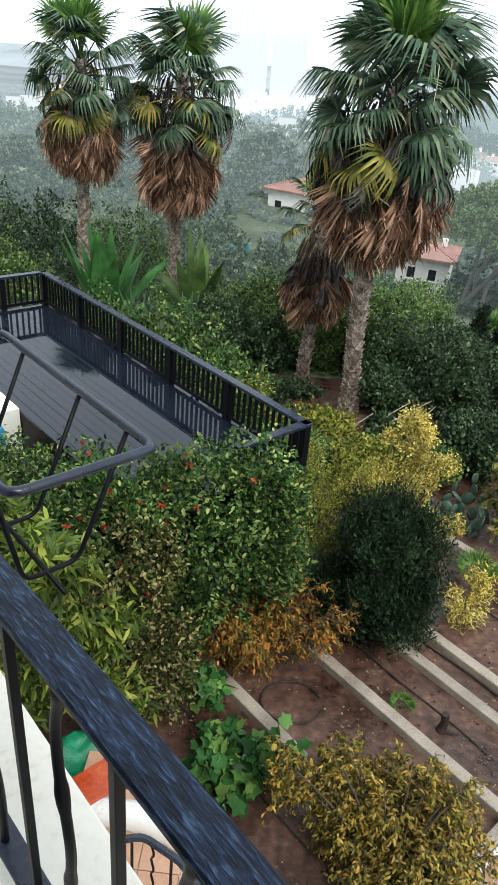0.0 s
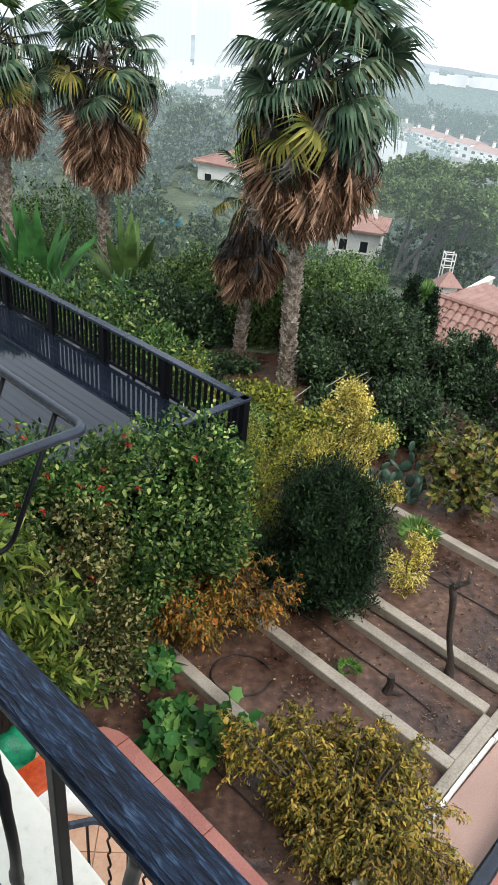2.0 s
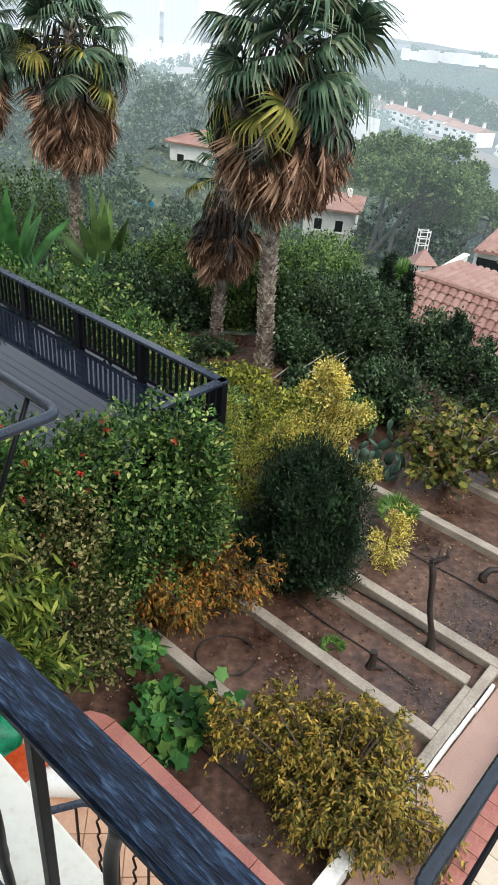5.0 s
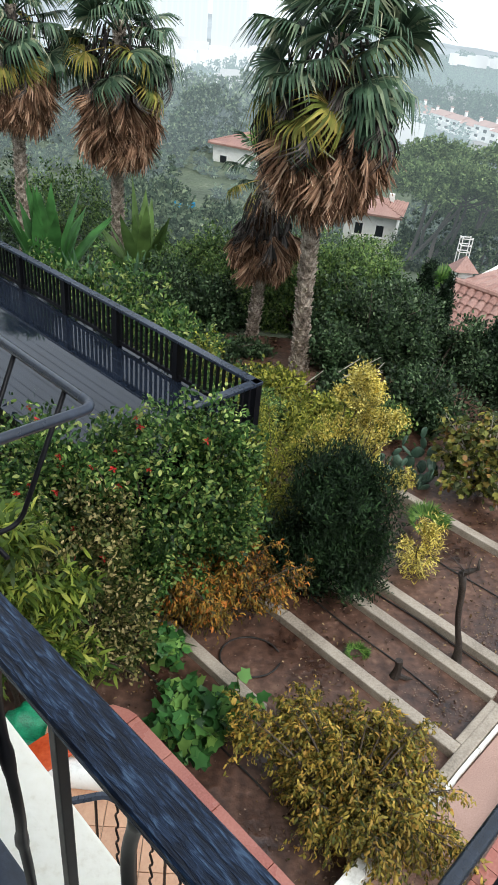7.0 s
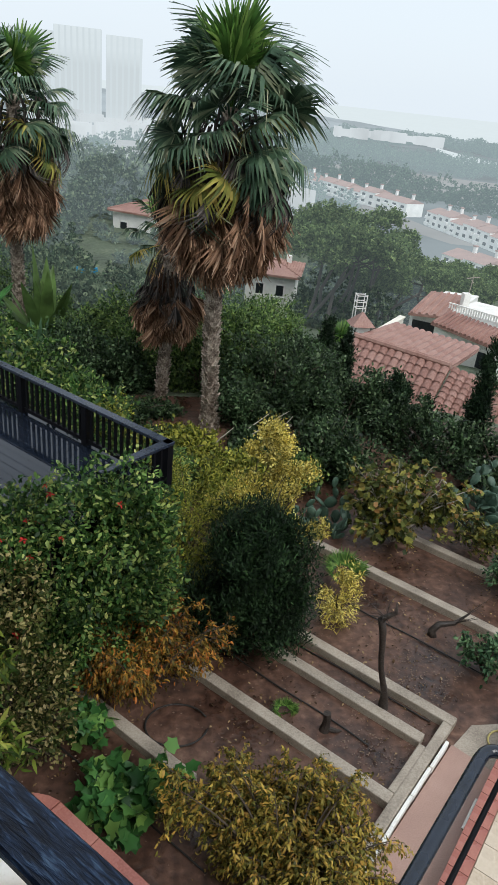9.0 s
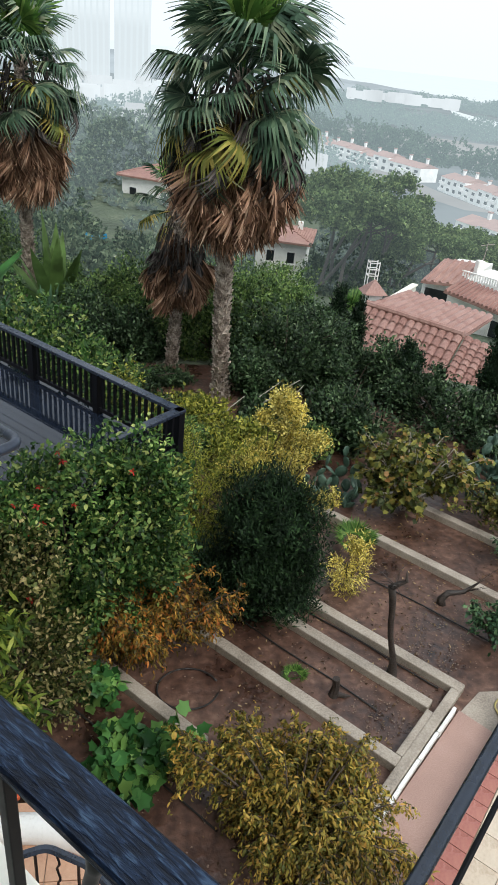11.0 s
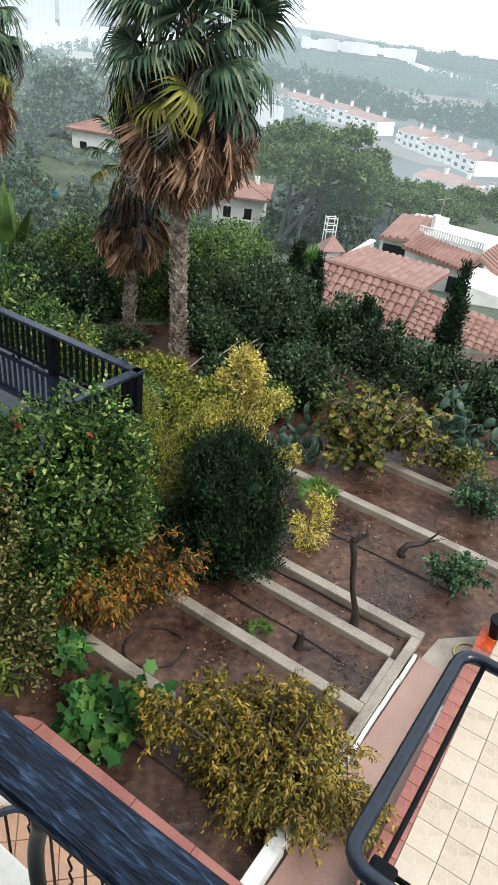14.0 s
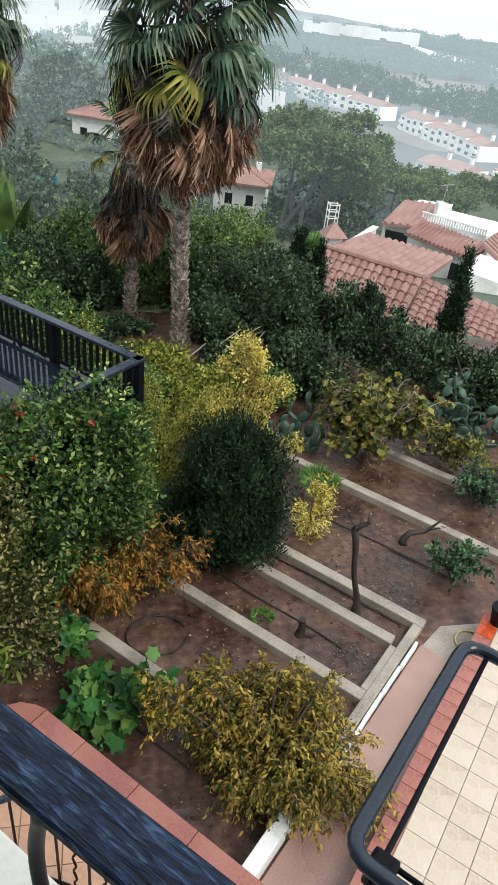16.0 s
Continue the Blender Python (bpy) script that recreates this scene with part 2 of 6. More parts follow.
L_TURN = leafy("palm_frond_yellowing", [(0.0, (0.094, 0.140, 0.031)), (0.5, (0.250, 0.265, 0.055)), (1.0, (0.468, 0.343, 0.094))], 0.5, 0.25)
L_DEAD = leafy("palm_frond_dead", [(0.0, (0.096, 0.050, 0.029)), (0.5, (0.221, 0.117, 0.068)), (0.85, (0.374, 0.220, 0.136)), (1.0, (0.557, 0.397, 0.280))], 0.8, 0.15)
L_ASH = leafy("palm_frond_withered", [(0.0, (0.023, 0.021, 0.019)), (0.6, (0.065, 0.055, 0.049)), (1.0, (0.169, 0.143, 0.130))], 0.8, 0.1)
L_CACTUS = surface("cactus_skin", [(0.3, (0.022, 0.052, 0.034)), (0.55, (0.048, 0.095, 0.064)), (0.8, (0.11, 0.16, 0.11))], 5, 30, (0.4, 0.6), 0.2, rand=0.1)
L_PETAL = leafy("red_petal", [(0.0, (0.585, 0.016, 0.019)), (1.0, (0.800, 0.065, 0.052))], 0.5, 0.3)
L_LITTER = leafy("fallen_leaf", [(0.0, (0.05, 0.03, 0.018)), (0.6, (0.16, 0.095, 0.045)), (1.0, (0.36, 0.26, 0.14))], 0.6, 0.1)
# Distance colours carry the haze as their own glow; the base stays near black.
FAR_HILL = misty("haze_glow_hill", (0.02, 0.02, 0.02), (0.345, 0.405, 0.44))
FAR_FIELD = misty("haze_glow_field", (0.02, 0.02, 0.02), (0.30, 0.325, 0.335))
VALLEY = misty("haze_glow_valley_floor", (0.02, 0.02, 0.02), (0.235, 0.28, 0.30))
FAR_TOWN = misty("haze_glow_town", (0.02, 0.02, 0.02), (0.50, 0.55, 0.575))
FAR_TOWER = misty("haze_glow_tower", (0.02, 0.02, 0.02), (0.52, 0.585, 0.615), vary=0.3)
FAR_FIN = misty("haze_glow_tower_fin", (0.02, 0.02, 0.02), (0.56, 0.625, 0.655))
FAR_SEA = misty("haze_glow_sea", (0.02, 0.02, 0.02), (0.57, 0.64, 0.665), vary=0.12)


def add_haze_glow(material, air):
    """Paints rain haze onto things far down the slope: a flat grey emission, no real mist."""
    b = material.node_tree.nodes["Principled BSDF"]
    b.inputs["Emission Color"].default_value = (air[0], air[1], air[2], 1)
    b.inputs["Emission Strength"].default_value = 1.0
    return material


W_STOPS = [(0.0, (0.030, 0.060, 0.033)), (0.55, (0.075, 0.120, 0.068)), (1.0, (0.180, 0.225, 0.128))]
# Foliage glows a little grey, more with depth, in place of rain haze.
L_PINE = add_haze_glow(leafy("pine_needle", [(0.0, (0.075, 0.125, 0.055)), (0.6, (0.15, 0.23, 0.09)), (1.0, (0.24, 0.31, 0.12))], 0.7, 0.25), (0.040, 0.050, 0.052))
HAZED_WOODS = [add_haze_glow(leafy("slope_foliage", W_STOPS, 0.8, 0.2), (0.020, 0.026, 0.027)),
         add_haze_glow(leafy("valley_foliage", W_STOPS, 0.8, 0.2), (0.072, 0.090, 0.097)),
         add_haze_glow(leafy("haze_glow_foliage", W_STOPS, 0.9, 0.2), (0.135, 0.167, 0.18)),
         add_haze_glow(leafy("far_foliage", W_STOPS, 0.9, 0.2), (0.19, 0.23, 0.245))]
BELT_NEAR = add_haze_glow(leafy("valley_wood", W_STOPS[:2], 0.9, 0.2), (0.17, 0.212, 0.232))
BELT_FAR = add_haze_glow(leafy("lagoon_wood", W_STOPS[:2], 0.9, 0.2), (0.265, 0.325, 0.358))
HAZE_GLOW_BARK = add_haze_glow(surface("pine_bark_haze_glow", [(0.3, (0.03, 0.024, 0.02)), (0.7, (0.10, 0.08, 0.065))], 3, 20, (0.8, 0.95), 0.4), (0.03, 0.037, 0.04))
# Town walls, roofs and panes: grey haze is put in as emission.
TOWN_WHITE = add_haze_glow(surface("town_plaster_hazed", [(0.3, (0.55, 0.54, 0.52)), (0.7, (0.74, 0.73, 0.71))], 0.5, 8, (0.7, 0.9), 0.1), (0.12, 0.145, 0.155))
TOWN_ROOF = add_haze_glow(surface("town_roof_tile_hazed", [(0.3, (0.16, 0.085, 0.07)), (0.7, (0.30, 0.18, 0.15))], 0.5, 8, (0.7, 0.9), 0.2), (0.15, 0.175, 0.185))
TOWN_PANE = add_haze_glow(surface("town_window_hazed", [(0.3, (0.02, 0.025, 0.03)), (0.7, (0.05, 0.055, 0.06))], 2, 10, (0.2, 0.4), 0.0), (0.12, 0.145, 0.155))

# ---- building helpers ----
RNG = np.random.default_rng(7)
CA, SA = math.cos(radians(-46.5)), math.sin(radians(-46.5))


def L(a, b, z=0.0):
    """The house and the garden share one grid: a along the balcony, b away from it."""
    return Vector((a * CA - b * SA, a * SA + b * CA, z))


def mesh_of(name, verts, faces, material, smooth=False):
    me = bpy.data.meshes.new(name)
    me.from_pydata([tuple(v) for v in verts], [], faces)
    me.materials.append(material)
    if smooth:
        me.polygons.foreach_set("use_smooth", [True] * len(me.polygons))
    me.update()
    return me


def part(name, geo, material, parent=None, label="", smooth=False):
    """Links geo, a pair of vertices and faces or a mesh, as one mesh object."""
    me = geo if isinstance(geo, bpy.types.Mesh) else mesh_of(name, geo[0], geo[1], material, smooth)
    ob = new(name, me)
    ob.parent = parent
    if parent is not None:
        ob.matrix_parent_inverse = parent.matrix_basis.inverted()
    if label:
        ob["label"] = label
    return ob


def thing(name, at, label, category, group="", kind=""):
    ob = new(name)
    ob.empty_display_size = 0.1
    ob.matrix_basis = Matrix.Translation(at)
    return tagged(ob, label, category, group, kind)


def join(*geos):
    vs, fs = [], []
    for v, f in geos:
        k = len(vs)
        vs.extend(v)
        fs.extend([[i + k for i in face] for face in f])
    return vs, fs


def box_geo(c, size, ux=Vector((1, 0, 0)), uy=Vector((0, 1, 0)), bevel=0.0):
    """A box with softened edges: c its centre, ux and uy its level axes."""
    bm = bmesh.new()
    bmesh.ops.create_cube(bm, size=1)
    for v in bm.verts:
        v.co = Vector((v.co.x * size[0], v.co.y * size[1], v.co.z * size[2]))
    if bevel:
        bmesh.ops.bevel(bm, geom=bm.edges[:], offset=bevel, segments=2, affect="EDGES", profile=0.6)
    ux, uy, c = Vector(ux), Vector(uy), Vector(c)
    bm.verts.index_update()
    vs = [c + ux * v.co.x + uy * v.co.y + Vector((0, 0, v.co.z)) for v in bm.verts]
    fs = [[v.index for v in f.verts] for f in bm.faces]
    bm.free()
    return vs, fs


U, V = L(1, 0), L(0, 1)


def lbox(a0, a1, b0, b1, z0, z1, bevel=0.0):
    return box_geo(L((a0 + a1) / 2, (b0 + b1) / 2, (z0 + z1) / 2), (a1 - a0, b1 - b0, z1 - z0), U, V, bevel)


def tube(points, radii, sides=8):
    """A tapered tube along a line of points."""
    pts = [Vector(p) for p in points]
    if not hasattr(radii, "__len__"):
        radii = [radii] * len(pts)
    vs, fs = [], []
    side = None
    for i, p in enumerate(pts):
        d = (pts[min(i + 1, len(pts) - 1)] - pts[max(i - 1, 0)]).normalized()
        if side is None:
            side = d.cross(Vector((0, 0, 1)) if abs(d.z) < 0.9 else Vector((1, 0, 0))).normalized()
        side = (side - d * side.dot(d)).normalized()
        up = d.cross(side)
        for k in range(sides):
            q = 2 * math.pi * k / sides
            vs.append(p + (side * math.cos(q) + up * math.sin(q)) * radii[i])
        if i:
            o = len(vs) - 2 * sides
            for k in range(sides):
                fs.append([o + k, o + (k + 1) % sides, o + sides + (k + 1) % sides, o + sides + k])
    fs.append(list(range(sides - 1, -1, -1)))
    fs.append(list(range(len(vs) - sides, len(vs))))
    return vs, fs


def rounded(points, r, steps=5):
    """The same line with its inner corners bent to a radius."""
    pts = [Vector(p) for p in points]
    out = [pts[0]]
    for i in range(1, len(pts) - 1):
        p, a, b = pts[i], (pts[i - 1] - pts[i]), (pts[i + 1] - pts[i])
        s, e = p + a.normalized() * min(r, a.length / 2), p + b.normalized() * min(r, b.length / 2)
        for k in range(steps + 1):
            t = k / steps
            out.append(s * (1 - t) ** 2 + p * 2 * t * (1 - t) + e * t * t)
    out.append(pts[-1])
    return out


# leaves: outline in the x-y plane, x along the leaf, z its fold and droop
LEAF = {
    "oval": (np.array([(0, 0, 0), (0.35, 0.26, 0.06), (0.35, -0.26, 0.06), (0.72, 0.2, 0.02), (0.72, -0.2, 0.02), (1, 0, -0.1), (0.4, 0, 0)], float),
             [(0, 6, 1), (0, 2, 6), (6, 3, 1), (6, 2, 4), (6, 5, 3), (6, 4, 5)]),
    "long": (np.array([(0, 0, 0), (0.35, 0.11, 0.0), (0.35, -0.11, 0.0), (0.75, 0.09, -0.16), (0.75, -0.09, -0.16), (1, 0, -0.42)], float),
             [(0, 2, 1), (1, 2, 4, 3), (3, 4, 5)]),
    "needle": (np.array([(0, 0.035, 0), (0, -0.035, 0), (1, 0, 0.0)], float), [(0, 1, 2)]),
    "spray": (np.array([(0, 0.05, 0), (0, -0.05, 0), (0.6, 0.16, 0.05), (0.6, -0.16, 0.05), (1, 0, 0)], float), [(0, 1, 3, 2), (2, 3, 4)]),
    "lobed": (np.array([(0, 0, 0), (0.1, 0.42, 0.05), (0.42, 0.36, 0.08), (0.6, 0.5, 0.02), (0.72, 0.22, 0.03), (1, 0, -0.08), (0.72, -0.22, 0.03), (0.6, -0.5, 0.02), (0.42, -0.36, 0.08), (0.1, -0.42, 0.05), (0.4, 0, -0.02)], float),
              [(10, 1, 0), (10, 2, 1), (10, 3, 2), (10, 4, 3), (10, 5, 4), (10, 6, 5), (10, 7, 6), (10, 8, 7), (10, 9, 8), (10, 0, 9)]),
    "curl": (np.array([(0, 0, 0), (0.3, 0.15, 0.03), (0.3, -0.15, 0.03), (0.68, 0.14, -0.1), (0.68, -0.14, -0.1), (0.9, 0.08, -0.36), (0.9, -0.08, -0.36), (0.74, 0, -0.6)], float),
             [(0, 2, 1), (1, 2, 4, 3), (3, 4, 6, 5), (5, 6, 7)]),
    "tuft": (np.array([(0, 0, 0), (0.5, 0.3, 0.1), (0.9, 0.15, -0.05), (0.5, -0.32, 0.1), (0.95, -0.2, -0.1), (0.45, 0.02, 0.25)], float), [(0, 1, 2, 5), (0, 5, 4, 3)]),
}


def scatter_leaves(name, places, outward, size, kind, material, parent, label="", droop=0.0, spread=0.8, up=0.4):
    """Leaves at the places, turned outward, with chance and droop; one mesh."""
    n = len(places)
    base, faces = LEAF[kind]
    x = outward + RNG.normal(0, spread, (n, 3))
    x[:, 2] += -droop + up * 0.3
    x /= np.linalg.norm(x, axis=1, keepdims=True) + 1e-9
    z = RNG.normal(0, 0.5, (n, 3)) + np.array([0, 0, 1.0])
    y = np.cross(z, x)
    y /= np.linalg.norm(y, axis=1, keepdims=True) + 1e-9
    z = np.cross(x, y)
    s = size * RNG.uniform(0.6, 1.25, (n, 1, 1))
    q = (base[None, :, :1] * x[:, None] + base[None, :, 1:2] * y[:, None] + base[None, :, 2:] * z[:, None]) * s + places[:, None]
    k = len(base)
    verts = q.reshape(-1, 3)
    loops, starts, at = [], [], 0
    off = (np.arange(n) * k)
    counts = [len(f) for f in faces]
    flat = np.concatenate([np.array(f) for f in faces])
    allidx = (off[:, None] + flat[None]).ravel()
    sizes = np.tile(counts, n)
    starts = np.concatenate([[0], np.cumsum(sizes)[:-1]])
    me = bpy.data.meshes.new(name)
    me.vertices.add(len(verts))
    me.vertices.foreach_set("co", verts.ravel().astype(np.float32))
    me.loops.add(len(allidx))
    me.loops.foreach_set("vertex_index", allidx.astype(np.int32))
    me.polygons.add(len(sizes))
    me.polygons.foreach_set("loop_start", starts.astype(np.int32))
    me.polygons.foreach_set("loop_total", sizes.astype(np.int32))
    me.update(calc_edges=True)
    me.materials.append(material)
    return part(name, me, material, parent, label)


def twig_places(clumps, twigs, per, reach, hollow=0.45, gap=2.6):
    """Leaf places gathered round twig tips in a union of ellipsoid clumps (x, y, z, rx, ry, rz)."""
    w = np.array([c[3] * c[4] + c[4] * c[5] for c in clumps])
    pick = RNG.choice(len(clumps), twigs, p=w / w.sum())
    c = np.array(clumps, float)[pick]
    d = RNG.normal(0, 1, (twigs, 3))
    d /= np.linalg.norm(d, axis=1, keepdims=True)
    r = hollow + (1.08 - hollow) * RNG.uniform(0, 1, (twigs, 1)) ** 0.6
    tips = c[:, :3] + d * c[:, 3:] * r
    # bare gaps and longer shoots, so that no crown is a ball
    if gap:
        o = RNG.uniform(0, 50)
        gone = np.array([noise.noise(Vector(p) * gap + Vector((o, 0, 0))) for p in tips])
        tips = tips + d * (np.clip(gone, 0, 1) * 0.9 * c[:, 3:].min(1))[:, None] * (r > 0.75)
        keep = gone > -0.12
        tips, d = tips[keep], d[keep]
        twigs = len(tips)
    t = RNG.uniform(0, 1, (twigs, per, 1))
    stalk = d * 0.7 + np.array([0, 0, 0.35]) + RNG.normal(0, 0.35, (twigs, 3))
    stalk /= np.linalg.norm(stalk, axis=1, keepdims=True)
    pl = tips[:, None] - stalk[:, None] * t * reach + RNG.normal(0, reach * 0.16, (twigs, per, 3))
    return pl.reshape(-1, 3), np.repeat(stalk, per, 0), tips


def tufts(hull, n, r, squash=0.8):
    """Many small leaf tufts strewn through a hull of ellipsoids, mostly near its skin."""
    out = []
    w = np.array([c[3] * c[4] * c[5] for c in hull])
    for i in RNG.choice(len(hull), n, p=w / w.sum()):
        x, y, z, rx, ry, rz = hull[i]
        d = RNG.normal(0, 1, 3)
        d /= np.linalg.norm(d)
        k = RNG.uniform(0.35, 1.12)
        s = r * RNG.uniform(0.55, 1.35)
        out.append((x + d[0] * rx * k, y + d[1] * ry * k, max(0.1, z + d[2] * rz * k), s, s, s * squash))
    return out


def limbs_geo(base, tips, r0, count, sides=6, lift=0.35):
    """A short trunk that forks into limbs reaching some of the twig tips."""
    base = Vector(base)
    mid = Vector(np.mean(tips, 0))
    fork = base + (Vector((mid.x, mid.y, base.z)) - base) * 0.4 + Vector((0, 0, max(0.1, (mid.z - base.z) * lift)))
    geos = [tube([base - Vector((0, 0, 0.08)), base + (fork - base) * 0.5 + Vector((0.02, 0.01, 0)), fork], [r0 * 1.25, r0, r0 * 0.8], 8)]
    for i in RNG.choice(len(tips), min(count, len(tips)), replace=False):
        tip = Vector(tips[i])
        bow = (fork + tip) / 2 + Vector((RNG.normal(0, 0.06), RNG.normal(0, 0.06), 0.1 * (tip - fork).length))
        geos.append(tube([fork, (fork + bow) / 2 + Vector((0, 0, 0.02)), bow, tip], [r0 * 0.55, r0 * 0.42, r0 * 0.3, r0 * 0.08], sides))
    return join(*geos)


def shrub(name, base, clumps, label, category, material, kind="oval", twigs=500, per=14, reach=0.22, size=0.07, r0=0.03, limbs=20, droop=0.0, spread=0.8, hollow=0.45, group="", bark=None, stuff="", gap=2.6):
    t = thing(name, base, label, category, group, stuff)
    pl, out, tips = twig_places(clumps, int(twigs * 1.35), per, reach, hollow, gap)
    part("branch_work", limbs_geo(base, tips, r0, limbs), bark or BARK, t)
    scatter_leaves("crown", pl, out, size, kind, material, t, droop=droop, spread=spread)
    return t, tips

def spray_tree(name, base, hull, label, category, material, kind, limbs, twigs, leaves, size, r0, twig=0.3, hang=0.5, bark=None, group=""):
    """Limbs rise from the foot and arch over; twigs hang from their outer part with leaves strung along them."""
    t = thing(name, base, label, category, group)
    b0 = np.array(base, float)
    w = np.array([c[3] * c[4] * c[5] for c in hull])
    geos, places, outs = [], [], []
    for i in RNG.choice(len(hull), limbs, p=w / w.sum()):
        c = np.array(hull[i], float)
        d = RNG.normal(0, 1, 3)
        d /= np.linalg.norm(d)
        tip = c[:3] + d * c[3:] * RNG.uniform(0.5, 1.0)
        tip[2] = max(tip[2], 0.12)
        knee = b0 + (tip - b0) * 0.45 + np.array([0, 0, 0.22 * np.linalg.norm((tip - b0)[:2]) + 0.1]) + RNG.normal(0, 0.04, 3)
        line = [b0 * (1 - f) ** 2 + knee * 2 * f * (1 - f) + tip * f * f for f in np.linspace(0, 1, 7)]
        geos.append(tube([Vector(p) for p in line], [r0 * (1 - 0.88 * f) for f in np.linspace(0, 1, 7)], 6))
        for k in range(twigs):
            f = RNG.uniform(0.45, 1.0)
            p = b0 * (1 - f) ** 2 + knee * 2 * f * (1 - f) + tip * f * f
            out = (tip - b0) * np.array([1, 1, 0.2])
            out = out / (np.linalg.norm(out) + 1e-6) + RNG.normal(0, 0.65, 3)
            out /= np.linalg.norm(out)
            ln = twig * RNG.uniform(0.5, 1.2)
            ends = [p + out * ln * g - np.array([0, 0, hang * ln * g * g]) for g in (0, 0.5, 1)]
            geos.append(tube([Vector(e) for e in ends], [r0 * 0.14, r0 * 0.1, r0 * 0.05], 3))
            g = RNG.uniform(0.1, 1.0, (leaves, 1))
            places.append(p + out * ln * g - np.array([0, 0, hang * ln]) * g * g + RNG.normal(0, ln * 0.05, (leaves, 3)))
            outs.append(np.repeat((out * 0.5 - np.array([0, 0, hang]))[None], leaves, 0))
    part("branch_work", join(*geos), bark or BARK, t)
    scatter_leaves("crown", np.concatenate(places), np.concatenate(outs), size, kind, material, t, spread=0.45, up=0)
    return t


# ---- ground, one sheet to the horizon ----
DROP = [(0, 0), (15, 0), (20, -1.0), (32, -3.6), (48, -7.0), (64, -9.5), (100, -15), (200, -24), (420, -36), (5000, -42)]
DROP_EAST = [(0, 0), (15, 0), (20, -1.0), (32, -3.6), (48, -7.5), (64, -12), (100, -21), (150, -31), (420, -36), (5000, -42)]


def ground_z(x, y):
    d = math.hypot(x, y) if y > 0 else 0
    q = math.atan2(x, y)
    w = max(0.0, min(1.0, (q - 0.12) / 0.1))
    z = sum(k * float(np.interp(d, [p[0] for p in line], [p[1] for p in line])) for k, line in ((1 - w, DROP), (w, DROP_EAST)))
    if d > 13:
        z += 0.25 * noise.noise(Vector((x * 0.12, y * 0.12, 0)))
    if 40 < d < 170:
        z += 6.5 * max(0, min(1, (0.13 - q) / 0.1)) * math.sin(math.pi * (d - 40) / 130) ** 0.7
    return z


def build_ground():
    xs = sorted(set([round(float(math.sinh(t) * 0.6), 3) for t in np.linspace(-8.6, 8.6, 121)]))
    ys = sorted(set([round(float(-12 + 12.0 * i / 10), 3) for i in range(10)] + [round(float(math.sinh(t) * 2.2), 3) for t in np.linspace(0, 8.1, 110)]))
    vs = [(x, y, ground_z(x, y) + (0.012 * noise.noise(Vector((x * 3, y * 3, 1))) if abs(x) < 9 and 0 < y < 14 else 0)) for y in ys for x in xs]
    w = len(xs)
    fs = [[j * w + i, j * w + i + 1, (j + 1) * w + i + 1, (j + 1) * w + i] for j in range(len(ys) - 1) for i in range(w - 1)]
    g = part("ground", (vs, fs), SOIL, smooth=True)
    g.data.materials.append(SCRUB)
    far = [1 if vs[f[0]][1] > 14.6 or abs(vs[f[0]][0]) > 13 else 0 for f in fs]
    g.data.polygons.foreach_set("material_index", far)
    tagged(g, "wet dark brown garden soil sloping down to the valley", "ground", kind="structure")


build_ground()


def strip(name, pts, z, thick, material, label, category="path", bevel=0.0):
    """A slab over a level outline."""
    n = len(pts)
    vs = [Vector((p[0], p[1], z)) for p in pts] + [Vector((p[0], p[1], z - thick)) for p in pts]
    fs = [list(range(n)), list(range(2 * n - 1, n - 1, -1))] + [[i, n + i, n + (i + 1) % n, (i + 1) % n] for i in range(n)]
    return tagged(part(name, (vs, fs), material), label, category, kind="structure")


strip("path", [L(-1.08, 1.6)[:], L(-0.1, 1.6)[:], L(-0.1, 6.2)[:], L(-1.02, 6.25)[:]], 0.03, 0.2, PATHC, "pink paved garden path wet with rain")
strip("pavement", [L(-1.0, 6.26)[:], L(0.2, 6.2)[:], L(0.3, 7.0)[:], L(-0.5, 7.15)[:], L(-0.95, 6.7)[:]], 0.016, 0.1, CONCRETE, "rough concrete apron at the end of the path")


def border(a0, a1, b, w=0.15, h=0.11, across=False):
    """A low concrete bed edging with chipped, uneven corners."""
    t = thing("bed_border", L(a0, b, 0), "low weathered concrete edging between garden beds", "bed edging", "garden bed edgings")
    n = max(1, int(abs(a1 - a0) / 2.4))
    cuts = np.linspace(a0, a1, n + 1)
    for c0, c1 in zip(cuts, cuts[1:]):
        j = RNG.uniform(-0.008, 0.008, 3)
        if across:
            g = lbox(b - w / 2 + j[0], b + w / 2 + j[0], c0 + 0.001, c1 - 0.001, -0.1, h + j[1], 0.018)
        else:
            g = lbox(c0 + 0.001, c1 - 0.001, b - w / 2 + j[0], b + w / 2 + j[0], -0.1, h + j[1], 0.018)
        part("concrete_block", g, CONCRETE, t)
    return t


border(-5.0, -2.9, 3.88)
border(-6.2, -1.22, 5.09)
border(-5.6, -1.30, 6.03)
border(-5.0, -1.10, 6.52)
border(-6.1, -0.70, 8.46)
border(-3.9, -1.6, 9.79)
border(4.0, 6.44, -1.155, w=0.12, across=True)
border(5.17, 5.95, -1.265, w=0.09, h=0.10, across=True)


def white_kerb():
    t = thing("white_kerb", L(-1.06, 4.2, 0), "chipped white-painted kerb along the paved path", "kerb")
    for b0 in np.arange(3.9, 6.2, 0.46):
        j = RNG.uniform(-0.01, 0.01)
        part("kerb_piece", lbox(-1.085 + j, -1.045 + j, b0, b0 + 0.455, -0.05, 0.10 + j, 0.008), WHITE, t)


white_kerb()


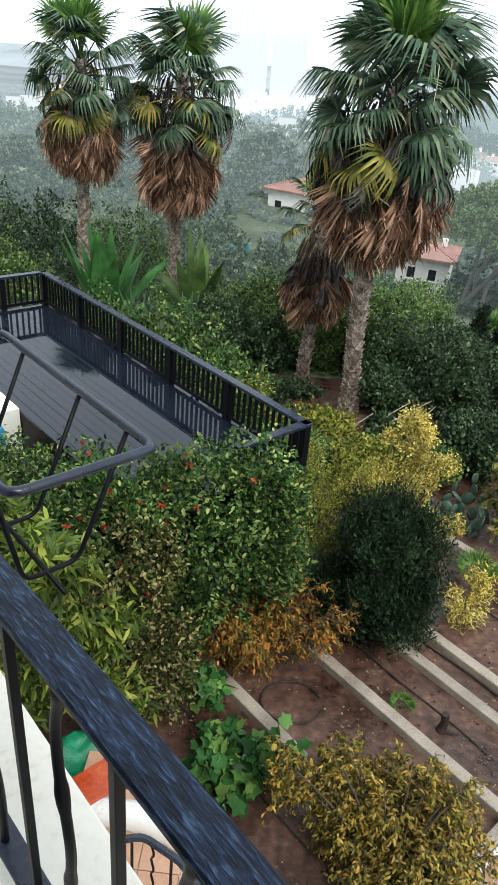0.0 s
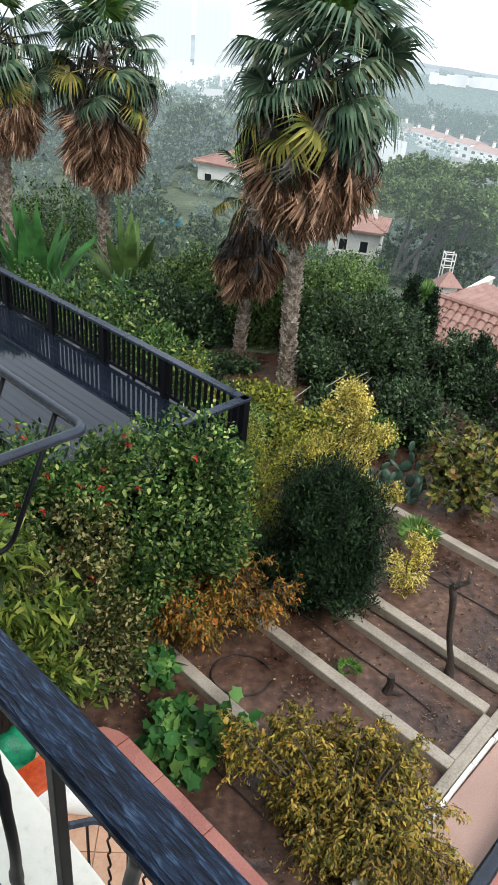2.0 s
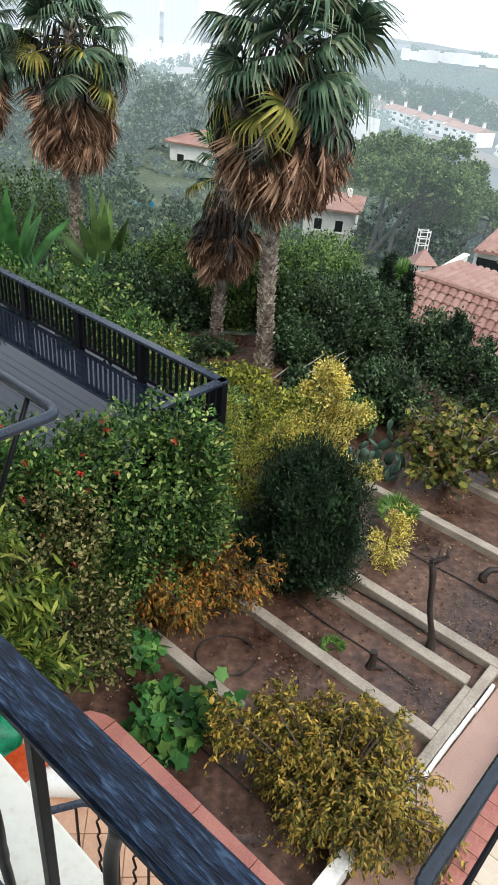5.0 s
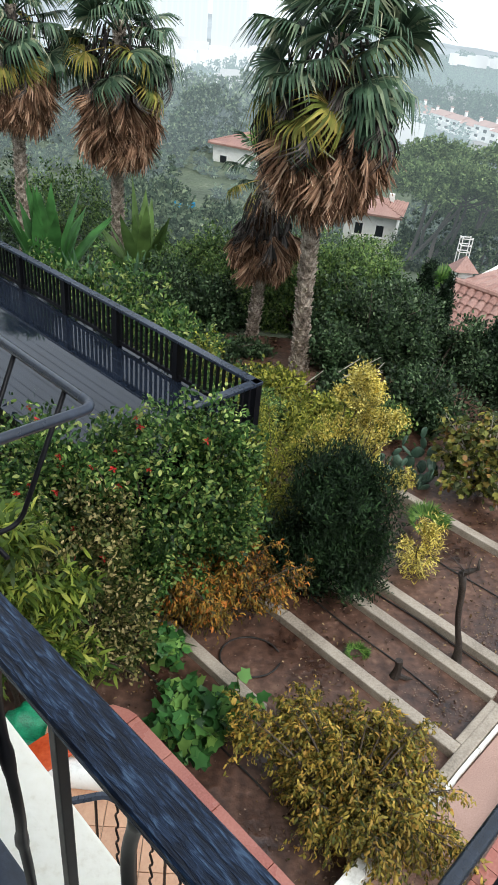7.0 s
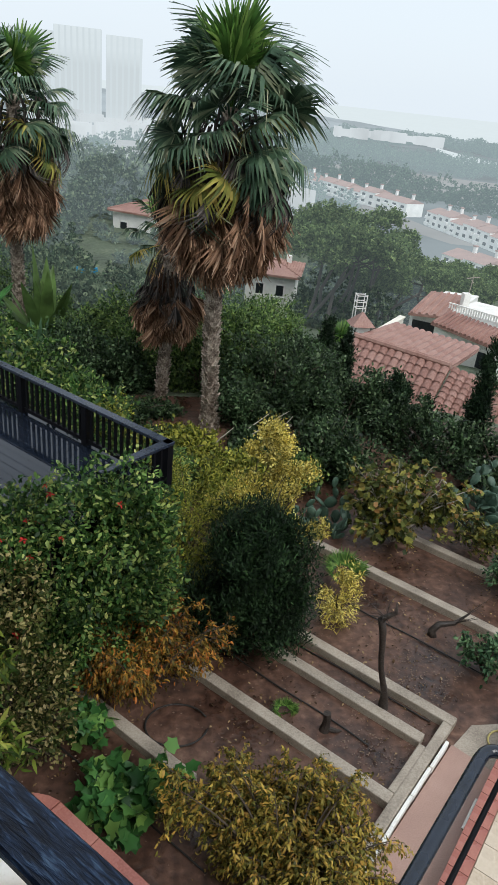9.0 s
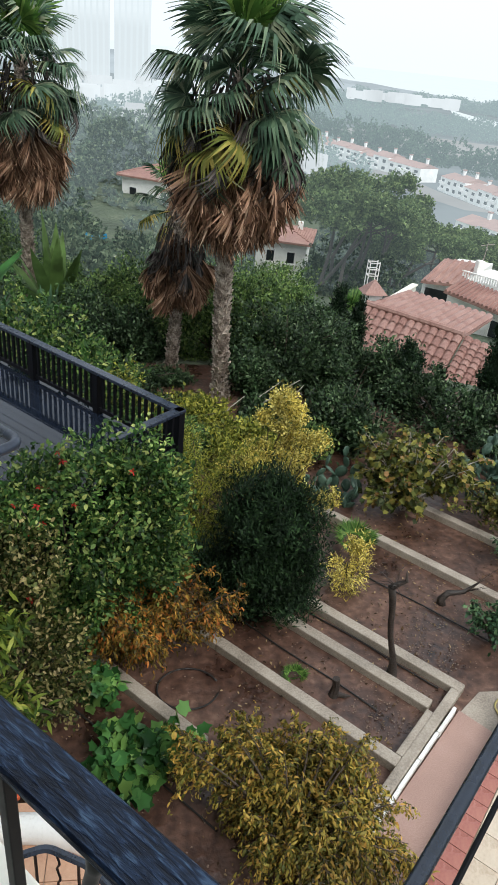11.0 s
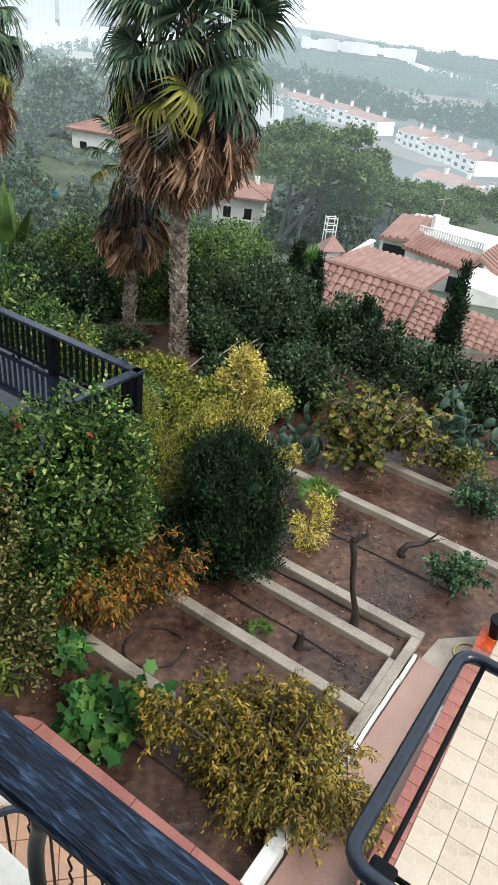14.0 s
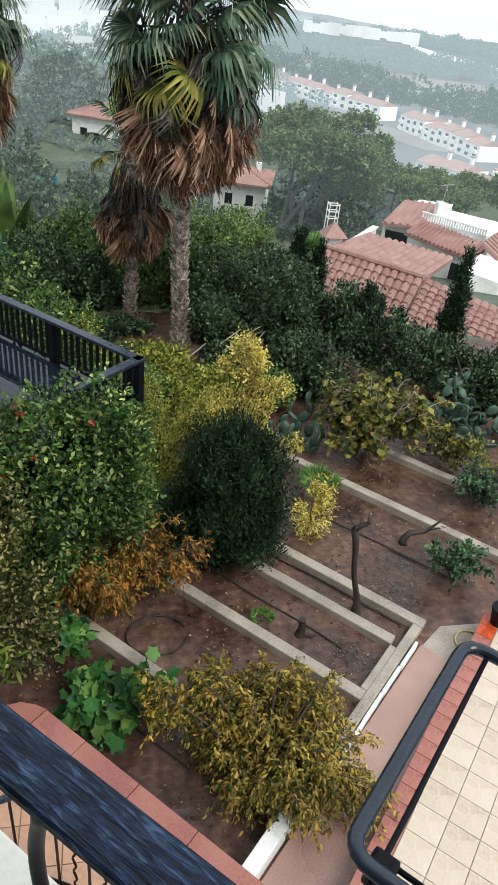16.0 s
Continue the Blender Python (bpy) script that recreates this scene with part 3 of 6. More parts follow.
def white_wall():
    t = thing("garden_wall", L(-1.12, 3.2, 0), "low white-painted wall flaking beside the paved path", "wall")
    part("body", lbox(-1.19, -1.09, 2.55, 3.9, -0.1, 0.30, 0.012), WHITE, t)
    part("cap", lbox(-1.21, -1.07, 2.54, 3.91, 0.30, 0.34, 0.01), WHITE, t)


white_wall()

# ---- red-coped wall below the balcony ----
def coping_wall():
    t = thing("coping_wall", L(-2.2, 2.36, 0), "white garden wall with a matt red tiled coping", "wall")
    outer = [(-0.85, 2.45), (-3.25, 2.45), (-3.43, 2.38), (-3.54, 2.25)]
    inner = [(-0.85, 2.2), (-3.25, 2.2), (-3.32, 2.17), (-3.36, 2.1)]
    ring = outer + inner[::-1]
    n = len(ring)
    vs = [L(a, b, 0.86) for a, b in ring] + [L(a, b, -0.1) for a, b in ring]
    fs = [list(range(n)), list(range(2 * n - 1, n - 1, -1))] + [[i, (i + 1) % n, n + (i + 1) % n, n + i] for i in range(n)]
    part("body", (vs, fs), WHITE, t)
    a = -0.9
    while a > -3.2:
        a1 = max(a - 0.62, -3.25)
        part("coping_tile", lbox(a1 + 0.004, a, 2.19, 2.48, 0.864, 0.90, 0.008), REDTILE, t)
        a = a1
    seg = [(-3.254, 2.19), (-3.254, 2.48), (-3.36, 2.455), (-3.48, 2.39), (-3.58, 2.26), (-3.36, 2.08)]
    k = len(seg)
    vs = [L(p, q, 0.90) for p, q in seg] + [L(p, q, 0.864) for p, q in seg]
    part("coping_tile", (vs, [list(range(k)), list(range(2 * k - 1, k - 1, -1))] + [[i, (i + 1) % k, k + (i + 1) % k, k + i] for i in range(k)]), REDTILE, t)


coping_wall()

# ---- tiled terrace with a red tile edge ----
TD, TN = Vector((0.701, 0.713, 0)), Vector((0.713, -0.701, 0))
T0 = Vector((2.40, 2.87, 0))


def terrace():
    def at(s, r, z):
        p = T0 + TD * s + TN * r
        return Vector((p.x, p.y, z))
    vs = [at(s, r, z) for z in (0.24, -0.1) for s, r in ((-2.5, 0), (3.30, 0), (3.30, 3.2), (-2.5, 3.2))]
    fl = tagged(part("terrace_floor", (vs, [[0, 3, 2, 1], [4, 5, 6, 7], [0, 1, 5, 4], [1, 2, 6, 5], [2, 3, 7, 6], [3, 0, 4, 7]]), GROUT), "terrace of beige tiles with a red tile edge", "floor", kind="structure")
    red = mesh_of("edge_tile", *box_geo((0, 0, 0), (0.188, 0.205, 0.022), TD, TN, 0.004), REDTILE)
    tile = mesh_of("floor_tile", *box_geo((0, 0, 0), (0.296, 0.296, 0.02), TD, TN, 0.003), BEIGE)
    hot = mesh_of("edge_tile_wet", *box_geo((0, 0, 0), (0.188, 0.205, 0.022), TD, TN, 0.004), ORANGE)
    for i in range(30):
        s = -2.4 + 0.194 * i
        o = part("edge_tile", hot if i >= 28 else red, REDTILE, fl)
        o.location = at(s, 0.095, 0.248)
    for i in range(20):
        for j in range(9):
            o = part("floor_tile", tile, BEIGE, fl)
            o.location = at(-2.35 + 0.302 * i, 0.354 + 0.302 * j, 0.246)
    # pot on the end of the edge
    p = at(3.24, 0.16, 0.26)
    t = thing("flower_pot", p, "black plastic flower pot at the end of the tiled edge", "flower pot")
    prof = [(0.0, 0.075), (0.05, 0.085), (0.2, 0.105), (0.23, 0.115), (0.26, 0.115)]
    part("pot", tube([p + Vector((0, 0, h)) for h, r in prof], [r for h, r in prof], 14), IRON, t, smooth=True)
    part("rim", tube([p + Vector((0, 0, 0.235)), p + Vector((0, 0, 0.265))], 0.122, 14), IRON, t)
    # drain pipe stub at the terrace side
    q0, q1 = at(1.55, -0.02, 0.1), at(1.95, -0.02, 0.13)
    tagged(part("drain_pipe", tube([q0, q1], 0.02, 8), WHITE), "short white drain pipe along the terrace side", "pipe")


terrace()

# ---- the balcony we stand on ----
RZ, BZ, SZ = 5.929, 5.25, 5.13
RAIL_TURN = 0.0245


def rail_b(a):
    """The railing runs slightly askew to the house: its line at a."""
    return 0.2256 + RAIL_TURN * a


def facade():
    g = join(lbox(-9, 6, -0.42, -0.22, -0.2, 5.05), lbox(-9, -0.9, -0.42, -0.22, 5.05, 8.4), lbox(0.4, 6, -0.42, -0.22, 5.05, 8.4), lbox(-0.9, 0.4, -0.42, -0.22, 7.3, 8.4))
    tagged(part("wall_house", g, WHITE), "white plastered house wall behind the balcony", "wall", kind="structure")
    d = thing("balcony_door", L(-0.25, -0.32, 5.14), "dark glazed balcony door in the white wall", "door", kind="structure")
    part("door_frame", join(lbox(-0.9, -0.82, -0.38, -0.26, 5.06, 7.3), lbox(0.32, 0.4, -0.38, -0.26, 5.06, 7.3), lbox(-0.82, 0.32, -0.38, -0.26, 7.2, 7.3)), WHITE, d)
    part("pane", lbox(-0.82, 0.32, -0.34, -0.32, 5.06, 7.2), GLASS, d)
    tagged(part("balcony_slab", lbox(-4.5, 3.5, -0.22, 0.392, 4.92, SZ - 0.004, 0.006), CREAM), "cream-painted balcony slab streaked by rain", "balcony", kind="structure")


facade()


def sq_bar(a, b, z0, z1, w=0.0135):
    return lbox(a - w / 2, a + w / 2, b - w / 2, b + w / 2, z0, z1, 0.0015)


def twist_bar(a, b, z0, z1):
    """A hand-forged baluster: two bellies with hammered knots between them."""
    pts, rad = [], []
    h = z1 - z0
    for i in range(41):
        t = i / 40
        w = 0.0
        for c in (0.78, 0.5):
            w += math.exp(-((t - c) / 0.075) ** 2)
        bow = math.sin((t - 0.36) / 0.56 * 2 * math.pi) * 0.016 if 0.36 < t < 0.92 else 0
        knot = sum(math.exp(-((t - c) / 0.02) ** 2) for c in (0.36, 0.64, 0.92))
        pts.append(L(a + bow, b + 0.004 * math.sin(9 * t), z0 + h * t))
        rad.append(0.0078 + 0.0035 * knot)
    return tube(pts, rad, 8)


def balcony_railing():
    t = thing("balcony_railing", L(-1, 0.21, SZ), "navy-black wrought iron balcony railing with a brushed flat handrail", "railing")
    # handrail: lengthwise x so that the grain runs along it
    n = 260
    prof = [(-0.025, -0.006), (-0.0245, 0.001), (-0.022, 0.0045), (-0.008, 0.0062), (0.008, 0.0062), (0.022, 0.0045), (0.0245, 0.001), (0.025, -0.006), (0.02, -0.009), (-0.02, -0.009)]
    vs, fs = [], []
    k = len(prof)
    for i in range(n + 1):
        x = -4.4 + 7.8 * i / n
        w = 1.045 + 0.02 * noise.noise(Vector((x * 6, 0, 0)))
        vs += [(x, y * w, z + 0.0008 * noise.noise(Vector((x * 8, y * 90, 3)))) for y, z in prof]
        if i:
            o = (i - 1) * k
            fs += [[o + j, o + k + j, o + k + (j + 1) % k, o + (j + 1) % k] for j in range(k)]
    fs += [list(range(k)), list(range(n * k + k - 1, n * k - 1, -1))]
    hr = part("handrail", (vs, fs), RAILMAT, None, "broad flat handrail, brushed navy-black paint, wet, blue sheen painted in")
    hr.matrix_basis = Matrix.Translation(L(0, rail_b(0), RZ - 0.0062)) @ Matrix.Rotation(radians(-46.5) + RAIL_TURN, 4, "Z")
    hr.parent = t
    hr.matrix_parent_inverse = t.matrix_basis.inverted()
    bd = (L(1, rail_b(1)) - L(0, rail_b(0))).normalized()
    part("bottom_rail", box_geo(L(-0.5, rail_b(-0.5), BZ - 0.005), (7.7, 0.046, 0.01), bd, Vector((-bd.y, bd.x, 0)), 0.003), IRONBLUE, t)
    forged = mesh_of("forged_baluster", *twist_bar(0, 0, BZ, RZ - 0.014), IRON, True)
    plain = mesh_of("plain_baluster", *sq_bar(0, 0, BZ, RZ - 0.014), IRON)
    a = KNOB_A - 0.126 * 30
    i = 0
    while a < 3.3:
        o = part("forged_baluster" if i % 2 == 0 else "plain_baluster", forged if i % 2 == 0 else plain, IRON, t)
        o.location = L(a, rail_b(a) - 0.0035)
        a += 0.126
        i += 1
    for a in (-4.3, -2.2, 1.6, 3.3):
        part("post", lbox(a - 0.012, a + 0.012, rail_b(a) - 0.012, rail_b(a) + 0.012, SZ - 0.004, BZ - 0.011), IRON, t)


KNOB_A = -0.272
balcony_railing()


def rack(a0, a1, b0, b1, z, label, cross, deep, clamp):
    """A flower-box holder hung outside the rail: a tube hoop above, rods below."""
    t = thing("planter_rack", L((a0 + a1) / 2, b0, z), label, "planter rack", "balcony planter racks")
    ring = [L(a0 + 0.2, b0, z), L(a1, b0, z), L(a1, b1, z), L(a0, b1, z), L(a0, b0, z), L(a0 + 0.2, b0, z)]
    part("hoop", tube(rounded(ring, 0.03), 0.009 if clamp else 0.0105, 10), IRONBLUE, t, smooth=True)
    zl, bm_ = z - deep, b0 + (b1 - b0) * (0.12 if clamp else 0.34)
    rod = 0.0035 if clamp else 0.0055
    for f in cross:
        aa = a1 + (a0 - a1) * f
        part("basket_rod", tube(rounded([L(aa, b1, z), L(aa, bm_ + 0.07, zl), L(aa, bm_ - 0.05, zl), L(aa, b0, z)], 0.03), rod, 8), IRON, t, smooth=True)
    part("long_rod", tube([L(a0 + 0.02, bm_, zl), L(a1 - 0.02, bm_, zl)], rod, 8), IRON, t, smooth=True)
    for f in (0.12, 0.85):
        aa = a1 + (a0 - a1) * f
        part("arm", tube([L(aa, b0, z), L(aa, rail_b(aa) + 0.03, RZ - 0.05), L(aa, rail_b(aa) + 0.005, RZ - 0.03)], 0.007, 8), IRON, t, smooth=True)
    if clamp:
        part("clamp", lbox(a0 + 0.02, a0 + 0.05, b0 + 0.012, b0 + 0.035, z - 0.06, z - 0.015, 0.005), IRON, t)


rack(-1.66, -0.965, 0.345, 0.64, 5.83, "empty black tubular planter rack outside the railing", (0.14, 0.42, 0.82), 0.28, False)
rack(-0.055, 0.65, 0.41, 0.755, 5.76, "empty navy tubular planter rack above the terrace", (0.955,), 0.045, True)

# ---- storey below the balcony ----
def lower_balcony():
    slab = tagged(part("floor", lbox(-2.95, -0.75, -0.22, 2.1, 0.9, 1.30), GROUT), "peach-tiled balcony floor one storey below", "floor", kind="structure")
    tile = mesh_of("floor_tile", *box_geo((0, 0, 0), (0.296, 0.296, 0.02), (U + V).normalized(), (V - U).normalized(), 0.003), PEACH)
    for i in range(-14, 15):
        for j in range(-14, 15):
            p = L(-2.0, 0.9) + (U + V).normalized() * 0.302 * i + (V - U).normalized() * 0.302 * j
            a, b = p.x * CA + p.y * SA, -p.x * SA + p.y * CA
            if -3.4 < a < -0.4 and 0.1 < b < 1.95:
                o = part("floor_tile", tile, PEACH, slab)
                o.location = (p.x, p.y, 1.306)
    t = thing("bay_railing", L(-2.0, 1.3, 1.3), "angled navy iron railing with wavy balusters, one storey down", "railing")
    line = [(-2.6, 0.75), (-2.22, 1.12), (-2.08, 1.36), (-1.82, 1.45), (-0.9, 1.45), (0.6, 1.45)]
    pts = [L(a, b, 2.36) for a, b in line]
    part("handrail", tube(rounded(pts, 0.05), 0.026, 6), IRONBLUE, t)
    part("bottom_rail", tube([L(a, b, 1.42) for a, b in line], 0.014, 6), IRON, t)
    k = 0
    for (p, q) in zip(line, line[1:]):
        d = math.hypot(q[0] - p[0], q[1] - p[1])
        m = max(1, int(d / 0.13))
        for i in range(m):
            f = (i + 0.5) / m
            a, b = p[0] + (q[0] - p[0]) * f, p[1] + (q[1] - p[1]) * f
            k += 1
            if k % 2:
                wav = [L(a + 0.014 * math.sin(i2 * 1.3), b, 1.42 + 0.92 * i2 / 28) for i2 in range(29)]
                part("wavy_baluster", tube(wav, 0.008, 6), IRON, t, smooth=True)
            else:
                part("plain_baluster", sq_bar(a, b, 1.42, 2.34, 0.014), IRON, t)
    # white moulded rim round the bay
    rim = [(-3.3, 1.1), (-3.0, 1.5), (-2.65, 1.82), (-2.3, 1.96)]
    tagged(part("trim", tube(rounded([L(a, b, 1.36) for a, b in rim], 0.2), 0.11, 10), WHITE, smooth=True), "white moulded rim round the lower balcony", "trim", kind="structure")
    # balustrade with an orange coping
    s = thing("stone_balustrade", L(-3.1, 1.3, 0), "white stone balustrade with a wet glossy orange coping", "balustrade")
    for i in range(4):
        p = L(-3.1, 0.85 + 0.25 * i, 0)
        prof = [(0.0, 0.06), (0.06, 0.06), (0.08, 0.04), (0.3, 0.065), (0.5, 0.045), (0.6, 0.035), (0.64, 0.055), (0.72, 0.055)]
        part("stone_baluster", tube([p + Vector((0, 0, 0.74 + h)) for h, r in prof], [r for h, r in prof], 12), WHITE, s, smooth=True)
    part("plinth", lbox(-3.26, -2.96, 0.7, 1.78, -0.1, 0.74, 0.01), WHITE, s)
    for i in range(3):
        part("coping_tile", lbox(-3.24, -2.97, 0.68 + 0.36 * i, 1.036 + 0.36 * i, 1.46, 1.5, 0.008), ORANGE, s)
    # crumpled tarp beyond it
    vs, fs = [], []
    for j in range(17):
        for i in range(17):
            a, b = -3.8 + 0.5 * i / 16, 1.25 + 0.75 * j / 16
            vs.append(L(a, b, 1.22 + 0.10 * noise.noise(Vector((a * 5, b * 5, 2))) + 0.05 * noise.noise(Vector((a * 16, b * 16, 5)))))
    fs = [[j * 17 + i, j * 17 + i + 1, (j + 1) * 17 + i + 1, (j + 1) * 17 + i] for j in range(16) for i in range(16)]
    tagged(part("tarp", (vs, fs), GREENNET, smooth=True), "crumpled green tarpaulin heaped beside the balustrade", "tarpaulin").modifiers.new("thick", "SOLIDIFY").thickness = 0.004
    crate = thing("crate", L(-3.55, 1.6, 0), "timber crate that holds up the green tarpaulin", "crate")
    part("body", lbox(-3.75, -3.36, 1.3, 1.95, 0.0, 1.14, 0.01), BARK, crate)


lower_balcony()

# ---- dark roof terrace with its slatted fence ----
FA0, FA1, FB, FZ, DZ = -11.05, -4.64, 5.16, 2.94, 2.37


def roof_terrace():
    body = tagged(part("terrace_block", lbox(FA0 + 0.05, FA1 - 0.05, 3.1, FB - 0.12, -1.5, DZ - 0.034), IRON), "dark block that carries the dark roof terrace", "terrace", kind="structure")
    deck = thing("deck", L(-8, 3, DZ), "wet black grooved terrace deck mirroring the sky", "floor", kind="structure")
    n = 0
    b = 3.095
    while b < FB + 0.02:
        part("deck_board", lbox(FA0, FA1, b, b + 0.117, DZ - 0.03, DZ + 0.0015 * math.sin(n * 2.1), 0.004), DECK, deck)
        b += 0.1185
        n += 1
    f = thing("slatted_fence", L(-8, FB, DZ), "black slatted railing round the roof terrace", "fence")
    def run(p0, p1):
        d = Vector(p1) - Vector(p0)
        ln = d.length
        ux = d.normalized()
        uy = Vector((-ux.y, ux.x, 0))
        c = (Vector(p0) + Vector(p1)) / 2
        # Black rail: the bluer paint colour stands in for its grey-blue sheen.
        part("top_rail", box_geo((c.x, c.y, FZ - 0.02), (ln + 0.1, 0.11, 0.04), ux, uy, 0.006), IRONBLUE, f, "flat black rail, grey-blue sheen put into its colour")
        for z in (DZ + 0.06,):
            part("rail", box_geo((c.x, c.y, z), (ln, 0.04, 0.05), ux, uy, 0.004), IRON, f)
        slat = mesh_of("slat", *box_geo((0, 0, (FZ + DZ) / 2), (0.03, 0.03, FZ - DZ - 0.1), ux, uy), IRON)
        post = mesh_of("post", *box_geo((0, 0, (FZ + DZ) / 2 - 0.02), (0.09, 0.09, FZ - DZ - 0.04), ux, uy, 0.004), IRON)
        m = int(ln / 0.105)
        for i in range(m + 1):
            o = part("post" if i % 12 == 0 else "slat", post if i % 12 == 0 else slat, IRON, f)
            q = Vector(p0) + ux * (ln * i / m)
            o.location = (q.x, q.y, 0)
    run(L(FA0, FB), L(FA1, FB))
    run(L(FA0, 3.15), L(FA0, FB))
    run(L(FA1, FB), L(FA1, 4.2))
    pool = thing("parapet", L(-7.4, 1.4, DZ), "cream parapet end with a blue plastic sheet", "parapet")
    part("body", lbox(FA0, -7.55, 2.8, 3.09, DZ - 0.6, DZ + 0.03, 0.01), CREAM, pool)
    part("blue_sheet", lbox(-8.2, -7.3, 2.45, 2.79, DZ - 0.3, DZ - 0.05, 0.04), BLUE, pool)


roof_terrace()

# ---- palms ----
def fan_mesh(name, material, blades, radius, droop, petiole, fold=0.9, seed=1, width=0.05, limp=0.5):
    """A fan leaf: split blades round the end of a stalk, their tips hanging; x along the stalk."""
    r = np.random.default_rng(seed)
    vs, fs = [], []
    hub = np.array([petiole, 0, 0])
    for i in range(blades):
        q = radians(-125 + 250 * i / (blades - 1)) * fold + r.normal(0, 0.02)
        ln = radius * (0.78 + 0.22 * math.cos(q * 0.8)) * r.uniform(0.85, 1.1)
        d, s = np.array([math.cos(q), math.sin(q), 0]), np.array([-math.sin(q), math.cos(q), 0])
        w = radius * width
        o = len(vs)
        hang = limp * r.uniform(0.6, 1.4)
        for t, ww in ((0.04, 0.45), (0.42, 1.15), (0.62, 0.8), (0.82, 0.45), (1.0, 0.05)):
            out = t if t < 0.6 else 0.6 + (t - 0.6) * (1 - 0.45 * min(1, hang))
            z = 0.08 * radius * t - droop * ln * 0.35 * t * t - hang * ln * max(0, t - 0.55) ** 1.3 * 1.3
            p = hub + d * ln * out + np.array([0, 0, z])
            vs += [p + s * w * ww + np.array([0, 0, 0.018]), p - s * w * ww]
        fs += [[o + 2 * k, o + 2 * k + 1, o + 2 * k + 3, o + 2 * k + 2] for k in range(4)]
    v, f = tube([(0, 0, 0), (petiole * 0.5, 0, 0.04), tuple(hub)], [0.028, 0.018, 0.012], 5)
    o = len(vs)
    vs += [np.array(p) for p in v]
    fs += [[i + o for i in face] for face in f]
    return mesh_of(name, vs, fs, material)


FRONDS = [fan_mesh("frond", L_FROND, 34, 0.78, 0.45, 0.95, seed=i, width=0.040, limp=0.55 + 0.25 * i) for i in range(4)]
FRESH = [fan_mesh("fresh_frond", L_FRESH, 30, 0.8, 0.15, 0.75, seed=9, limp=0.12)]
TURN = [fan_mesh("yellowing_frond", L_TURN, 32, 0.74, 0.6, 0.95, seed=i + 20, width=0.036, limp=0.9) for i in range(3)]
DEADS = [fan_mesh("dead_frond", L_DEAD, 34, 0.95, 0.15, 0.75, fold=0.22 + 0.07 * (i % 3), seed=i + 30, width=0.020, limp=0.3) for i in range(6)]
ASHES = [fan_mesh("withered_frond", L_ASH, 14, 0.9, 0.4, 0.8, fold=0.22, seed=i + 40, width=0.014, limp=0.8) for i in range(3)]


